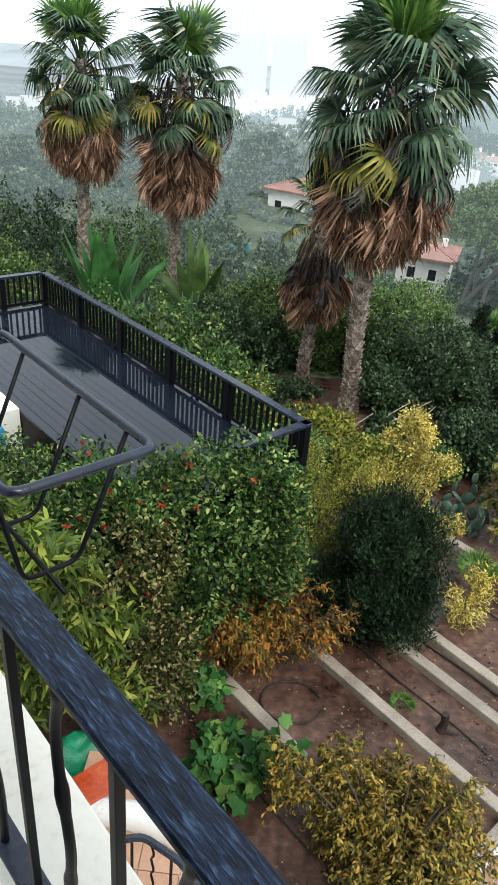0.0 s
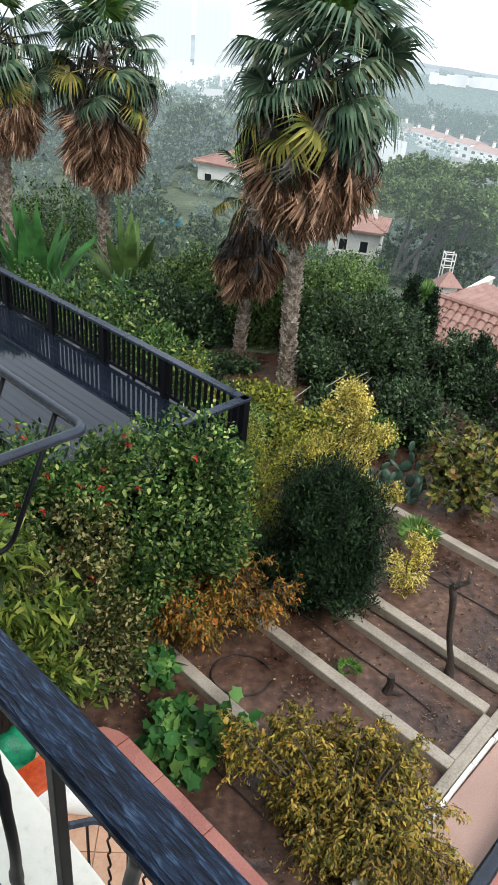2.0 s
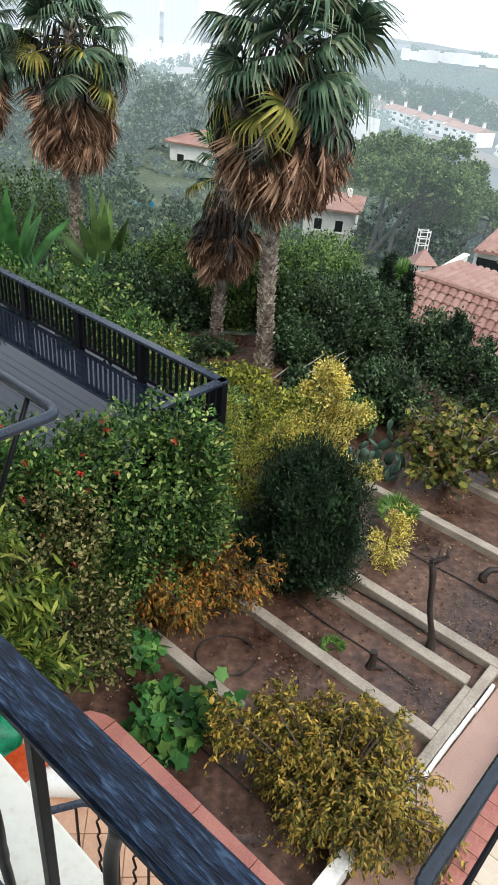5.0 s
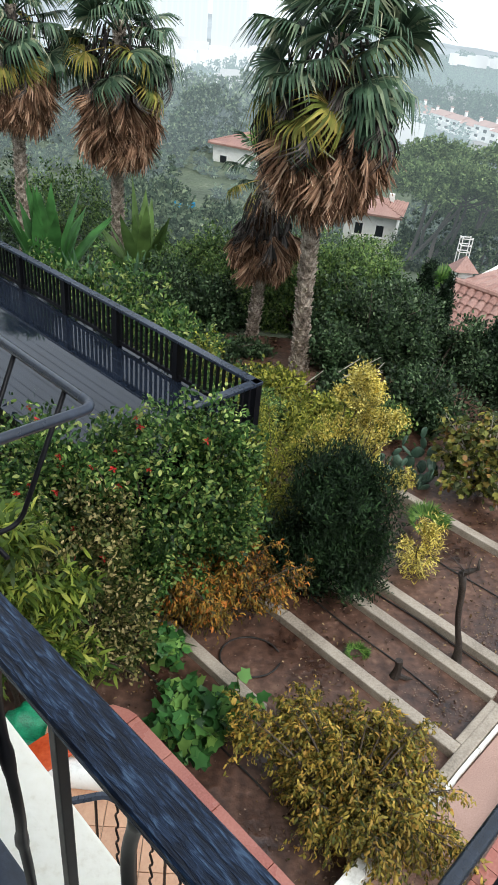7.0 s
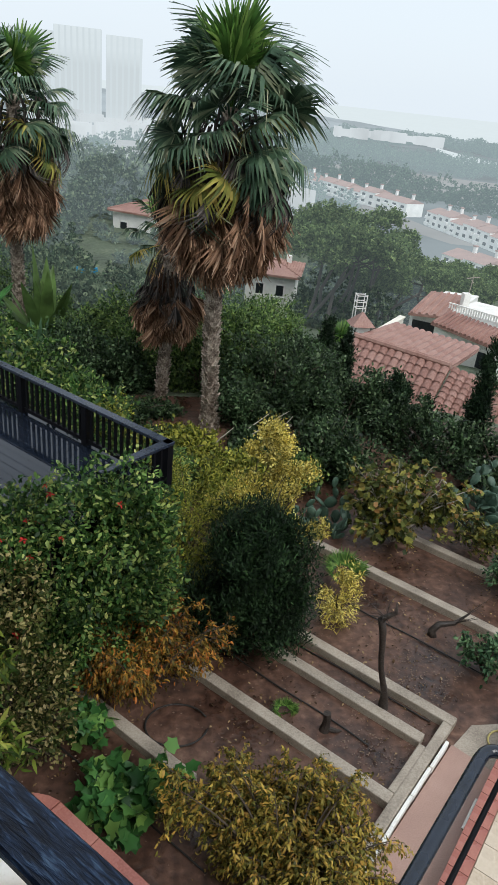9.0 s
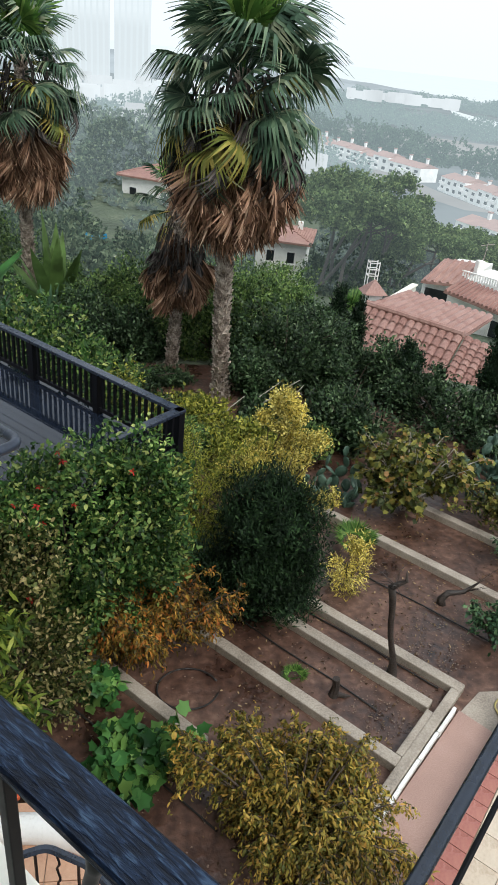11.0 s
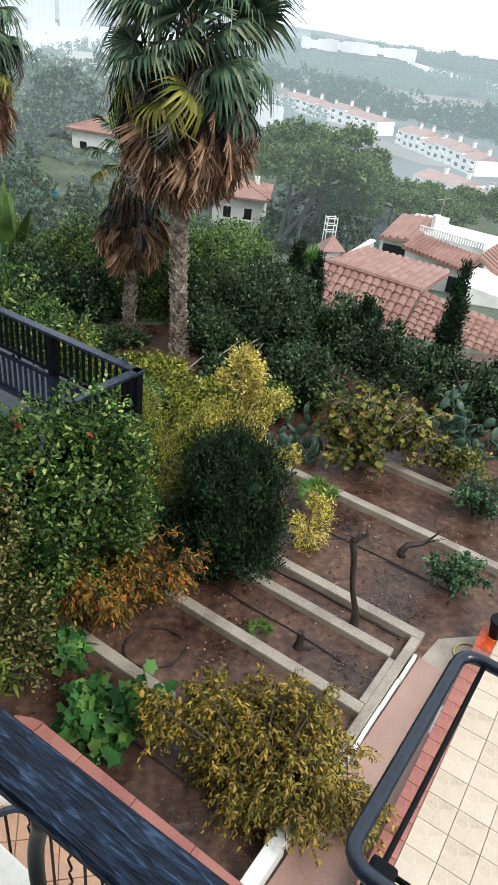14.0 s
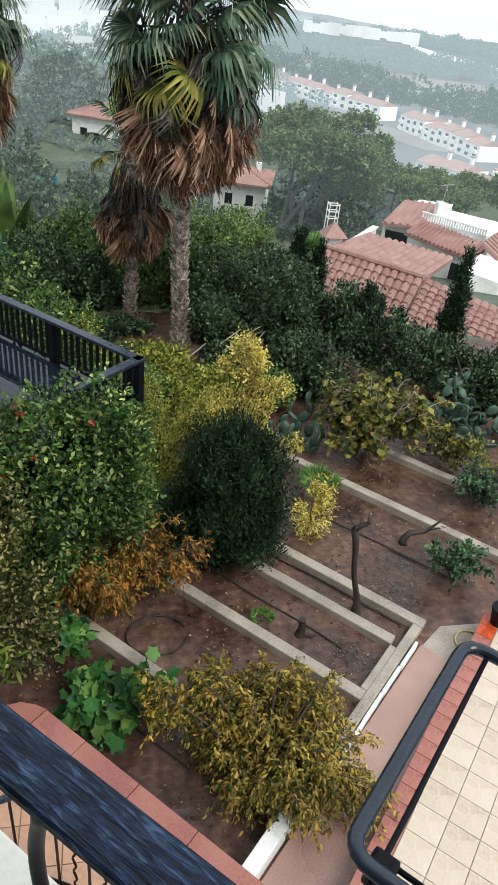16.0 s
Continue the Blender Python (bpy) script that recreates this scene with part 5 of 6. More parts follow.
for b, h, w in (((7.45, 12.45, -1.2), 3.6, 0.42), ((5.95, 13.25, -1.0), 2.35, 0.5), ((6.65, 13.0, -1.0), 1.9, 0.28), ((5.58, 16.0, -0.9), 2.32, 0.34), ((5.16, 16.2, -0.9), 2.52, 0.5), ((8.6, 11.7, -1.0), 2.2, 0.5), ((6.3, 13.6, -1.0), 2.0, 0.35)):
    cypress(b, h, w)

# vine trunks, stumps, irrigation hose, stones
def vine_post():
    p0, p1 = Vector((3.2, 5.62, 0)), Vector((2.76, 5.33, 1.68))
    t = thing("vine_trunk", p0, "bare black vine trunk trained on a wire", "vine")
    line = [p0 + (p1 - p0) * f + Vector((0.02 * math.sin(9 * f), 0.02 * math.cos(7 * f), 0)) for f in np.linspace(0, 1, 9)]
    part("trunk", tube([p0 - Vector((0, 0, 0.05))] + line, [0.10, 0.07, 0.05, 0.04, 0.036, 0.034, 0.034, 0.035, 0.04, 0.042], 9), DARKWOOD, t, smooth=True)
    part("arm", tube([p1, p1 + Vector((0.09, 0.02, 0.04)), p1 + Vector((0.14, -0.02, 0.1)), p1 + Vector((0.13, 0.0, 0.22))], [0.036, 0.03, 0.022, 0.008], 8), DARKWOOD, t, smooth=True)
    for i in range(7):
        q = RNG.uniform(0, 6.28)
        e = p1 + Vector((math.cos(q) * RNG.uniform(0.1, 0.35), math.sin(q) * 0.25, RNG.uniform(-0.2, 0.25)))
        part("shoot", tube([p1 + Vector((0.05, 0, 0.02)), (p1 + e) / 2 + Vector((0, 0, 0.05)), e], [0.006, 0.004, 0.002], 5), DARKWOOD, t)
    w0, w1 = Vector((2.2, 6.4, 1.45)), Vector((5.2, 4.2, 1.55))
    far = Vector((4.35, 6.85, 0))
    s = thing("vine_trunk", far, "gnarled old vine stump leaning over bare soil", "vine")
    part("trunk", tube([far - Vector((0, 0, 0.05)), far + Vector((-0.03, 0, 0.08)), far + Vector((0.06, 0.02, 0.17)), far + Vector((0.28, 0, 0.2)), far + Vector((0.5, 0.05, 0.32))], [0.08, 0.055, 0.045, 0.03, 0.012], 8), DARKWOOD, s, smooth=True)
    for i in range(4):
        e = far + Vector((RNG.uniform(0.3, 0.8), RNG.normal(0, 0.2), RNG.uniform(0.3, 0.7)))
        part("shoot", tube([far + Vector((0.28, 0, 0.2)), e], [0.008, 0.003], 5), DARKWOOD, s)


vine_post()


def stump(p, h, r):
    t = thing("tree_stump", p, "short charred-looking stump in the wet soil", "stump")
    p = Vector(p)
    part("trunk", tube([p - Vector((0, 0, 0.04)), p + Vector((0, 0, 0.04)), p + Vector((0.01, 0, h * 0.6)), p + Vector((0.0, 0.01, h))], [r * 1.5, r, r * 0.8, r * 0.85], 9), DARKWOOD, t)
    part("root", tube([p + Vector((0, 0, 0.03)), p + Vector((0.12, -0.05, 0.03)), p + Vector((0.2, -0.03, 0.0))], [r * 0.7, r * 0.5, 0.01], 6), DARKWOOD, t)


stump((2.4, 5.38, 0), 0.26, 0.055)
stump((1.55, 3.55, 0), 0.2, 0.05)


def hose(points, label, r=0.011, material=None):
    pts = rounded([Vector(p) for p in points], 0.15, 5)
    tagged(part("irrigation_hose", tube(pts, r, 6), material or HOSE, smooth=True), label, "hose", "irrigation hoses" if material is None else "")


def along(b, a0, a1, step=0.35):
    return [L(a, b + 0.05 * noise.noise(Vector((a * 1.1, b, 4))), 0.02) for a in np.arange(a0, a1, step)]


for b, a0, a1 in ((5.62, -5.6, -1.5), (6.38, -5.2, -1.3), (7.6, -4.6, -1.0), (3.3, -5.0, -2.0)):
    hose(along(b, a0, a1), "thin black irrigation hose lying along the bed")
ringp = [Vector((0.7 + 0.36 * math.cos(q), 5.55 + 0.3 * math.sin(q), 0.03)) for q in np.linspace(0.3, 6.0, 16)]
hose(ringp, "thin black irrigation hose coiled round a tree's foot")
hose([L(-0.62, 6.5, 0.035), L(-0.75, 6.62, 0.035), L(-0.7, 6.85, 0.035), L(-0.4, 6.9, 0.035), L(0.1, 6.7, 0.035)], "yellow garden hose end on the concrete apron", 0.012, YHOSE)


def litter():
    n = 6000
    a, b = RNG.uniform(-6.5, -0.9, n), RNG.uniform(2.7, 9.8, n)
    keep = (np.abs(RNG.normal(0, 1, n)) < 0.6 + 0.6 * np.sin(a * 3 + b * 2))
    a, b = a[keep], b[keep]
    pl = np.stack([a * CA - b * SA, a * SA + b * CA, np.full(len(a), 0.022)], 1)
    out = RNG.normal(0, 1, pl.shape) * np.array([1, 1, 0.12])
    o = scatter_leaves("fallen_leaves", pl, out, 0.042, "oval", L_LITTER, None, spread=0.05, up=0)
    tagged(o, "pale fallen leaves scattered over the wet soil", "leaves", kind="stuff")
    vs, fs = [], []
    for i in range(2600):
        a, b = RNG.uniform(-6.5, -1.0), RNG.uniform(2.7, 9.8)
        if RNG.uniform() < 0.35:
            a, b = RNG.uniform(-2.2, -1.3), RNG.uniform(5.3, 8.5)
        p = L(a, b, 0.012)
        r = RNG.uniform(0.004, 0.014)
        k = len(vs)
        rot = RNG.uniform(0, 6.28)
        for q in range(5):
            vs.append(p + Vector((math.cos(rot + q * 1.257) * r, math.sin(rot + q * 1.257) * r * 0.8, 0)))
        vs.append(p + Vector((0, 0, r * 0.8)))
        fs += [[k + q, k + (q + 1) % 5, k + 5] for q in range(5)]
    tagged(part("gravel", (vs, fs), GRAVEL), "small pale stones scattered over the wet soil", "gravel", kind="stuff")


litter()


def dead_sticks():
    for i in range(7):
        x, y = 2.3 + RNG.normal(0, 0.35), 12.3 + RNG.normal(0, 0.25)
        a, l1 = RNG.uniform(-0.6, 0.6), RNG.uniform(0.5, 1.1)
        z = 0.55 + RNG.uniform(0, 0.25)
        p0, p1 = Vector((x, y, 0.0)), Vector((x + l1 * math.cos(a), y + l1 * math.sin(a) * 0.4, z))
        tagged(part("dead_stick", tube([p0, (p0 + p1) / 2 + Vector((0, 0, 0.05)), p1], [0.018, 0.014, 0.006], 6), STONE), "dry grey stick leaning at the palm's foot", "stick", "sticks at the palm's foot")


dead_sticks()

# ---- neighbouring houses ----
def tiled_plane(parent, p00, p10, p01, nx, ny, material):
    """Curved clay tiles over a roof plane: p00 eave start, p10 eave end, p01 up the slope."""
    p00, ex, ey = Vector(p00), (Vector(p10) - Vector(p00)) / nx, (Vector(p01) - Vector(p00)) / ny
    nz = ex.cross(ey).normalized()
    if nz.z < 0:
        nz = -nz
    w = ex.length
    vs, fs = [], []
    arc = [(-0.5, 0.0), (-0.28, 0.30), (0.0, 0.40), (0.28, 0.30), (0.5, 0.0)]
    for f, lift in ((0, 0.05), (1.06, 0.0)):
        for s, h in arc:
            vs.append(ex * (s * (1.0 - 0.06 * f)) + ey * f + nz * (h * w * 0.62 + lift * 0.6))
    fs = [[i, i + 1, 6 + i, 5 + i] for i in range(4)]
    tile = mesh_of("roof_tile", vs, fs, material)
    return tile, [(p00 + ex * (i + 0.5) + ey * j) for j in range(ny) for i in range(nx)]


def put_tiles(parent, tile, spots, limit=300):
    for p in spots[:limit]:
        o = part("roof_tile", tile, None, parent)
        o.location = p
    rest = spots[limit:]
    if rest:
        v = [x.co.copy() for x in tile.vertices]
        f = [list(x.vertices) for x in tile.polygons]
        geo = join(*[([q + p for q in v], f) for p in rest])
        tagged(part("roof_tiles", geo, ROOF, parent), kind="stuff")


def near_house():
    """The tiled roof below the garden: a gable slope facing us and a second slope that turns away."""
    t = thing("tiled_roof_house", (9.5, 18, -4.5), "low white house under a wet terracotta tiled roof", "house")
    A, B = Vector((6.92, 19.3, 0.2)), Vector((9.02, 17.0, 0.2))
    down = Vector((-1.75, -2.0, -1.55))
    def plate(name, pts, mtl, thick=0.12):
        n = len(pts)
        vs = [Vector(p) - Vector((0, 0, 0.03)) for p in pts] + [Vector(p) - Vector((0, 0, thick)) for p in pts]
        return part(name, (vs, [list(range(n)), list(range(2 * n - 1, n - 1, -1))] + [[i, (i + 1) % n, n + (i + 1) % n, n + i] for i in range(n)]), mtl, t)
    s1 = plate("roof_slope", [A + down, B + down, B, A], ROOF)
    tile, spots = tiled_plane(s1, A + down, B + down, A, 13, 9, ROOF)
    put_tiles(s1, tile, spots)
    # slope to the far side of the ridge, wetter and paler
    up2 = Vector((2.4, 2.95, -0.42))
    s2 = plate("roof_slope", [A, B, B + up2, A + up2], ROOF)
    tile, spots = tiled_plane(s2, A + up2, B + up2, A, 13, 10, ROOF)
    put_tiles(s2, tile, spots)
    # second wing
    C, D = B + Vector((0.05, -0.02, 0)), B + Vector((3.3, -1.3, -0.75))
    E, F = B + down + Vector((0.05, -0.04, 0)), B + down + Vector((3.1, -2.4, -0.55))
    s3 = plate("roof_slope", [E, F, D, C], ROOF)
    tile, spots = tiled_plane(s3, E, F, C, 17, 16, ROOF)
    put_tiles(s3, tile, spots)
    ridge = mesh_of("ridge_tile", *tube([(0, 0, 0), ((B - A) / 9)[:]], [0.11, 0.095], 8), ROOF)
    for i in range(9):
        o = part("ridge_tile", ridge, ROOF, t)
        o.location = A + (B - A) * (i / 9) + Vector((0, 0, 0.05))
    for z0, z1, p, q, w in ((-5, -1.3, A + down * 0.9, B + down * 0.9, 0.25), (-5, -1.5, E + Vector((0.3, 0.3, 0)), F + Vector((0.3, 0.3, 0)), 0.25)):
        d = (q - p).normalized()
        c = (p + q) / 2
        part("wall", box_geo((c.x, c.y, (z0 + z1) / 2 - 0.1), ((q - p).length, w, z1 - z0), Vector((d.x, d.y, 0)).normalized(), Vector((-d.y, d.x, 0)).normalized()), WHITE, t)
    # chimney with a little tiled cap and an aerial box
    c = Vector((7.42, 20.3, -0.3))
    ch = part("chimney", box_geo(c + Vector((0, 0, 0.0)), (0.5, 0.45, 1.1), bevel=0.01), WHITE, t)
    part("flue", box_geo(c + Vector((0, -0.23, 0.3)), (0.28, 0.02, 0.16)), GLASS, ch)
    k = c + Vector((0, 0, 0.58))
    vs = [k + Vector((sx * 0.38, sy * 0.34, 0)) for sx, sy in ((-1, -1), (1, -1), (1, 1), (-1, 1))] + [k + Vector((0, 0, 0.42))]
    part("cap", (vs, [[0, 1, 4], [1, 2, 4], [2, 3, 4], [3, 0, 4], [3, 2, 1, 0]]), ROOF, ch)
    cage = []
    for zz in (1.0, 1.2, 1.4):
        cage.append(tube([c + Vector((-0.14, 0.3, zz)), c + Vector((0.17, 0.3, zz)), c + Vector((0.17, 0.55, zz)), c + Vector((-0.14, 0.55, zz)), c + Vector((-0.14, 0.3, zz))], 0.017, 5))
    for sx, sy in ((-0.14, 0.3), (0.17, 0.3), (0.17, 0.55), (-0.14, 0.55)):
        cage.append(tube([c + Vector((sx, sy, 0.3)), c + Vector((sx, sy, 1.44))], 0.017, 5))
    part("aerial_cage", join(*cage), WHITE, ch)


near_house()


def villa(at, yaw, size, label, windows, roof="hip", garage=False, wall=None):
    """A rendered house: walls, tiled roof with eaves, windows set in, a chimney."""
    sx, sy, sz = size
    x, y, z = at
    t = thing("villa", at, label, "house", "houses down the slope")
    ux, uy = Vector((math.cos(yaw), math.sin(yaw), 0)), Vector((-math.sin(yaw), math.cos(yaw), 0))
    o = Vector(at)
    part("wall", box_geo(o + Vector((0, 0, sz / 2 - 1.5)), (sx, sy, sz + 3), ux, uy, 0.02), wall or WHITE, t)
    e = 0.35
    h = min(sx, sy) * 0.17
    c = [o + ux * (i * (sx / 2 + e)) + uy * (j * (sy / 2 + e)) + Vector((0, 0, sz)) for i, j in ((-1, -1), (1, -1), (1, 1), (-1, 1))]
    if sx >= sy:
        r = [o - ux * (sx - sy) / 2 + Vector((0, 0, sz + h)), o + ux * (sx - sy) / 2 + Vector((0, 0, sz + h))]
        planes = [[c[0], c[1], r[1], r[0]], [c[2], c[3], r[0], r[1]], [c[1], c[2], r[1]], [c[3], c[0], r[0]]]
    else:
        r = [o - uy * (sy - sx) / 2 + Vector((0, 0, sz + h)), o + uy * (sy - sx) / 2 + Vector((0, 0, sz + h))]
        planes = [[c[1], c[2], r[1], r[0]], [c[3], c[0], r[0], r[1]], [c[0], c[1], r[0]], [c[2], c[3], r[1]]]
    vs, fs = [], []
    for p in planes + [[q - Vector((0, 0, 0.14)) for q in c[::-1]]]:
        k = len(vs)
        vs += p
        fs.append(list(range(k, k + len(p))))
    for i in range(4):
        k = len(vs)
        vs += [c[i], c[i] - Vector((0, 0, 0.14)), c[(i + 1) % 4] - Vector((0, 0, 0.14)), c[(i + 1) % 4]]
        fs.append([k, k + 1, k + 2, k + 3])
    rf = part("roof", (vs, fs), ROOF, t)
    # rows of tiles as rolls up each long slope
    rolls = []
    for p in planes[:2]:
        a, b, cc, d = [Vector(q) + Vector((0, 0, 0.02)) for q in p]
        m = int((b - a).length / 0.32)
        for i in range(m):
            f = (i + 0.5) / m
            lo = a + (b - a) * f
            g = min(1, f * (b - a).length / max(0.01, (d - a).length * 0.72), (1 - f) * (b - a).length / max(0.01, (d - a).length * 0.72))
            up = (d - a) - (b - a).normalized() * (d - a).dot((b - a).normalized())
            rolls.append(tube([lo, lo + up * g], [0.09, 0.08], 5))
    part("tile_work", join(*rolls), ROOF, rf)
    for face, f, zz, w, h2 in windows:
        n = {"s": -uy, "n": uy, "e": ux, "w": -ux}[face]
        s = ux if face in "sn" else uy
        half = sy / 2 if face in "sn" else sx / 2
        p = o + n * half + s * f + Vector((0, 0, zz))
        wn_ = part("window", box_geo(p + n * 0.01, (w + 0.16, 0.06, h2 + 0.16), s, n), WHITE, t)
        part("pane", box_geo(p + n * 0.03, (w, 0.06, h2), s, n), GLASS, wn_)
        if h2 < 1.6:
            part("sill", box_geo(p + n * 0.08 - Vector((0, 0, h2 / 2 + 0.1)), (w + 0.25, 0.16, 0.06), s, n), WHITE, wn_)
    part("chimney", box_geo(o + ux * sx * 0.28 + uy * sy * 0.1 + Vector((0, 0, sz + h - 0.1)), (0.36, 0.36, 0.8), ux, uy, 0.02), WHITE, t)
    return t


def white_villa():
    """White villa below the garden: low main roof, garage, roof terrace with balustrade, a skirt roof and an annexe."""
    t = thing("white_villa", (16.0, 29.0, -5.0), "white villa with terracotta roofs, roof terrace and dark garage", "house", "houses down the slope")

    def slab(name, pts, thick, mtl, parent=t):
        pts = [Vector(p) for p in pts]
        n = len(pts)
        vs = pts + [p - Vector((0, 0, thick)) for p in pts]
        return part(name, (vs, [list(range(n)), list(range(2 * n - 1, n - 1, -1))] + [[i, (i + 1) % n, n + (i + 1) % n, n + i] for i in range(n)]), mtl, parent)

    def rolls(parent, a, b, d, step=0.24):
        """Rows of clay tiles from the eave a-b up by d."""
        a, b, d = Vector(a), Vector(b), Vector(d)
        m = int((b - a).length / step)
        part("tile_work", join(*[tube([a + (b - a) * ((i + 0.5) / m), a + (b - a) * ((i + 0.5) / m) + d], [0.085, 0.08], 5) for i in range(m)]), ROOF, parent)
    # main block: wall corners along the front, low pink roof above
    f0, f1 = Vector((13.70, 31.0, 0)), Vector((15.15, 30.0, 0))
    back = Vector((3.6, 4.2, 0))
    up = lambda p, z: Vector((p.x, p.y, z))
    slab("wall", [up(f0, -2.28), up(f1, -2.12), up(f1 + back, -2.1), up(f0 + back, -2.2)], 4.5, WHITE)
    e = Vector((-0.25, -0.3, 0))
    r0 = slab("roof", [up(f0 + e, -2.22), up(f1 + e, -2.05), up(f1 + back * 0.5, -1.62), up(f0 + back * 0.5, -1.72)], 0.12, ROOF)
    rolls(r0, up(f0 + e, -2.2), up(f1 + e, -2.03), back * 0.5 - e + Vector((0, 0, 0.45)), 0.3)
    gd = (f1 - f0).normalized()
    gn = Vector((gd.y, -gd.x, 0))
    g = part("garage_door", box_geo(up(f0 + gd * 0.75, -3.1) + gn * 0.03, (1.15, 0.1, 1.05), gd, gn, 0.01), GLASS, t, "dark garage door")
    part("door_frame", join(*[box_geo(up(f0 + gd * (0.75 + k * 0.62), -3.1) + gn * 0.05, (0.08, 0.12, 1.15), gd, gn) for k in (-1, 1)]), WHITE, g)
    # roof terrace with a pierced white balustrade
    b0, b1 = Vector((15.35, 30.6, -1.95)), Vector((17.35, 28.0, -1.85))
    bd = (b1 - b0).normalized()
    bl = Vector((bd.x, bd.y, 0)).normalized()
    bn = Vector((bl.y, -bl.x, 0))
    ln = (b1 - b0).length
    slab("wall", [b0, b1, b1 - bn * 3.0, b0 - bn * 3.0], 4.5, WHITE)
    rail = part("balustrade", box_geo((b0 + b1) / 2 + Vector((0, 0, 0.30)), (ln, 0.1, 0.05), bl, bn, 0.01), WHITE, t)
    for i in range(26):
        p = b0 + (b1 - b0) * ((i + 0.5) / 26)
        part("baluster", tube([p, p + Vector((0, 0, 0.12)), p + Vector((0, 0, 0.29))], [0.03, 0.045, 0.03], 6), WHITE, rail)
    # skirt roof in front of the terrace
    e0, e1, t0, t1 = Vector((13.70, 28.6, -2.02)), Vector((15.62, 25.6, -2.18)), Vector((15.05, 29.6, -1.86)), Vector((16.85, 26.8, -1.80))
    r1 = slab("roof", [e0, e1, t1, t0], 0.1, ROOF)
    rolls(r1, e0 + Vector((0, 0, 0.02)), e1 + Vector((0, 0, 0.02)), ((t0 - e0) + (t1 - e1)) / 2, 0.2)
    i0, i1 = e0 * 0.75 + t0 * 0.25, e1 * 0.75 + t1 * 0.25
    slab("wall", [i0 - Vector((0, 0, 0.12)), i1 - Vector((0, 0, 0.12)), t1 - Vector((0, 0, 0.12)), t0 - Vector((0, 0, 0.12))], 3.6, WHITE)
    wd = (i1 - i0).normalized()
    wl_ = Vector((wd.x, wd.y, 0)).normalized()
    wn_ = Vector((wl_.y, -wl_.x, 0))
    for f in (0.4, 0.75):
        w = part("window", box_geo(i0 + (i1 - i0) * f - Vector((0, 0, 0.95)) + wn_ * 0.03, (0.5, 0.08, 0.85), wl_, wn_), WHITE, t)
        part("pane", box_geo(i0 + (i1 - i0) * f - Vector((0, 0, 0.95)) + wn_ * 0.06, (0.38, 0.08, 0.72), wl_, wn_), GLASS, w)
    # annexe with its own tiled roof and a blank white side wall
    a0, a1, a2, a3 = Vector((15.95, 25.9, -1.55)), Vector((17.4, 25.2, -2.6)), Vector((19.2, 26.6, -2.3)), Vector((17.6, 27.2, -1.2))
    r2 = slab("roof", [a0, a1, a2, a3], 0.1, ROOF)
    rolls(r2, a1 + Vector((0, 0, 0.02)), a2 + Vector((0, 0, 0.02)), ((a0 - a1) + (a3 - a2)) / 2, 0.24)
    slab("wall", [Vector((14.2, 24.0, -1.98)), Vector((17.6, 22.6, -2.7)), Vector((19.0, 25.6, -2.7)), Vector((15.9, 25.7, -1.9))], 4.0, WHITE)
    # chimney with an aerial
    c = Vector((16.35, 31.0, -1.6))
    ch = part("chimney", box_geo(c, (0.34, 0.34, 0.8), bevel=0.02), WHITE, t)
    part("aerial", join(tube([c + Vector((0.1, 0, 0.3)), c + Vector((0.14, 0, 1.25))], 0.02, 5), tube([c + Vector((-0.2, 0, 1.1)), c + Vector((0.45, 0, 1.2))], 0.02, 5), tube([c + Vector((0.1, -0.2, 0.95)), c + Vector((0.18, 0.2, 1.0))], 0.02, 5)), STONE, ch)


white_villa()
villa((2.6, 64, -8.6), -0.5, (4.5, 6.0, 5.0), "white house half hidden by trees", [("s", -1.2, 3.6, 0.6, 0.9), ("w", 0, 3.6, 0.7, 0.9), ("w", 1.6, 3.6, 0.6, 0.9)])
villa((10.6, 48.5, -7.4), -0.3, (3.4, 4.0, 2.9), "white house behind the palm trunk", [("s", 0.7, 1.8, 0.5, 0.7), ("s", -0.7, 1.8, 0.5, 0.7)])
villa((-14.6, 66, -9.4), 0.1, (5.5, 6.0, 3.0), "white house with a terracotta roof among cypresses", [("s", -1.5, 1.8, 0.7, 0.9), ("e", 0, 1.8, 0.7, 0.9)])
villa((-22.5, 68, -9.8), -0.1, (4.5, 5.0, 3.2), "pale villa with a red roof across the valley", [("s", -1.2, 2.0, 0.7, 1.0), ("s", 1.2, 2.0, 0.7, 1.0)])


def boundary_wall(p, q, h, label):
    t = thing("boundary_wall", p, label, "wall")
    p, q = Vector(p), Vector(q)
    d = (q - p).normalized()
    c = (p + q) / 2
    part("body", box_geo(c + Vector((0, 0, h / 2 - 1)), ((q - p).length, 0.2, h + 2), d, Vector((-d.y, d.x, 0)), 0.02), CREAM, t)
    part("cap", box_geo(c + Vector((0, 0, h + 0.03)), ((q - p).length + 0.1, 0.3, 0.08), d, Vector((-d.y, d.x, 0)), 0.02), CREAM, t)


boundary_wall((-0.6, 32.5, -4.0), (1.6, 31.6, -4.0), 0.75, "cream garden wall down the slope")
part("post", box_geo((-0.65, 32.6, -3.2), (0.28, 0.28, 1.6), bevel=0.02), CREAM, bpy.data.objects["boundary_wall"])
boundary_wall((3.4, 30.5, -3.6), (7.4, 28.0, -3.6), 1.1, "cream garden wall behind the shrubs")
boundary_wall((10.6, 27.5, -3.6), (12.8, 29.8, -3.4), 1.2, "yellowish boundary wall of the white villa")
tagged(part("signboard", box_geo((-1.8, 37.6, -2.8), (1.1, 0.06, 0.35), bevel=0.01), BLUE), "small blue signboard glimpsed between the trees", "sign")
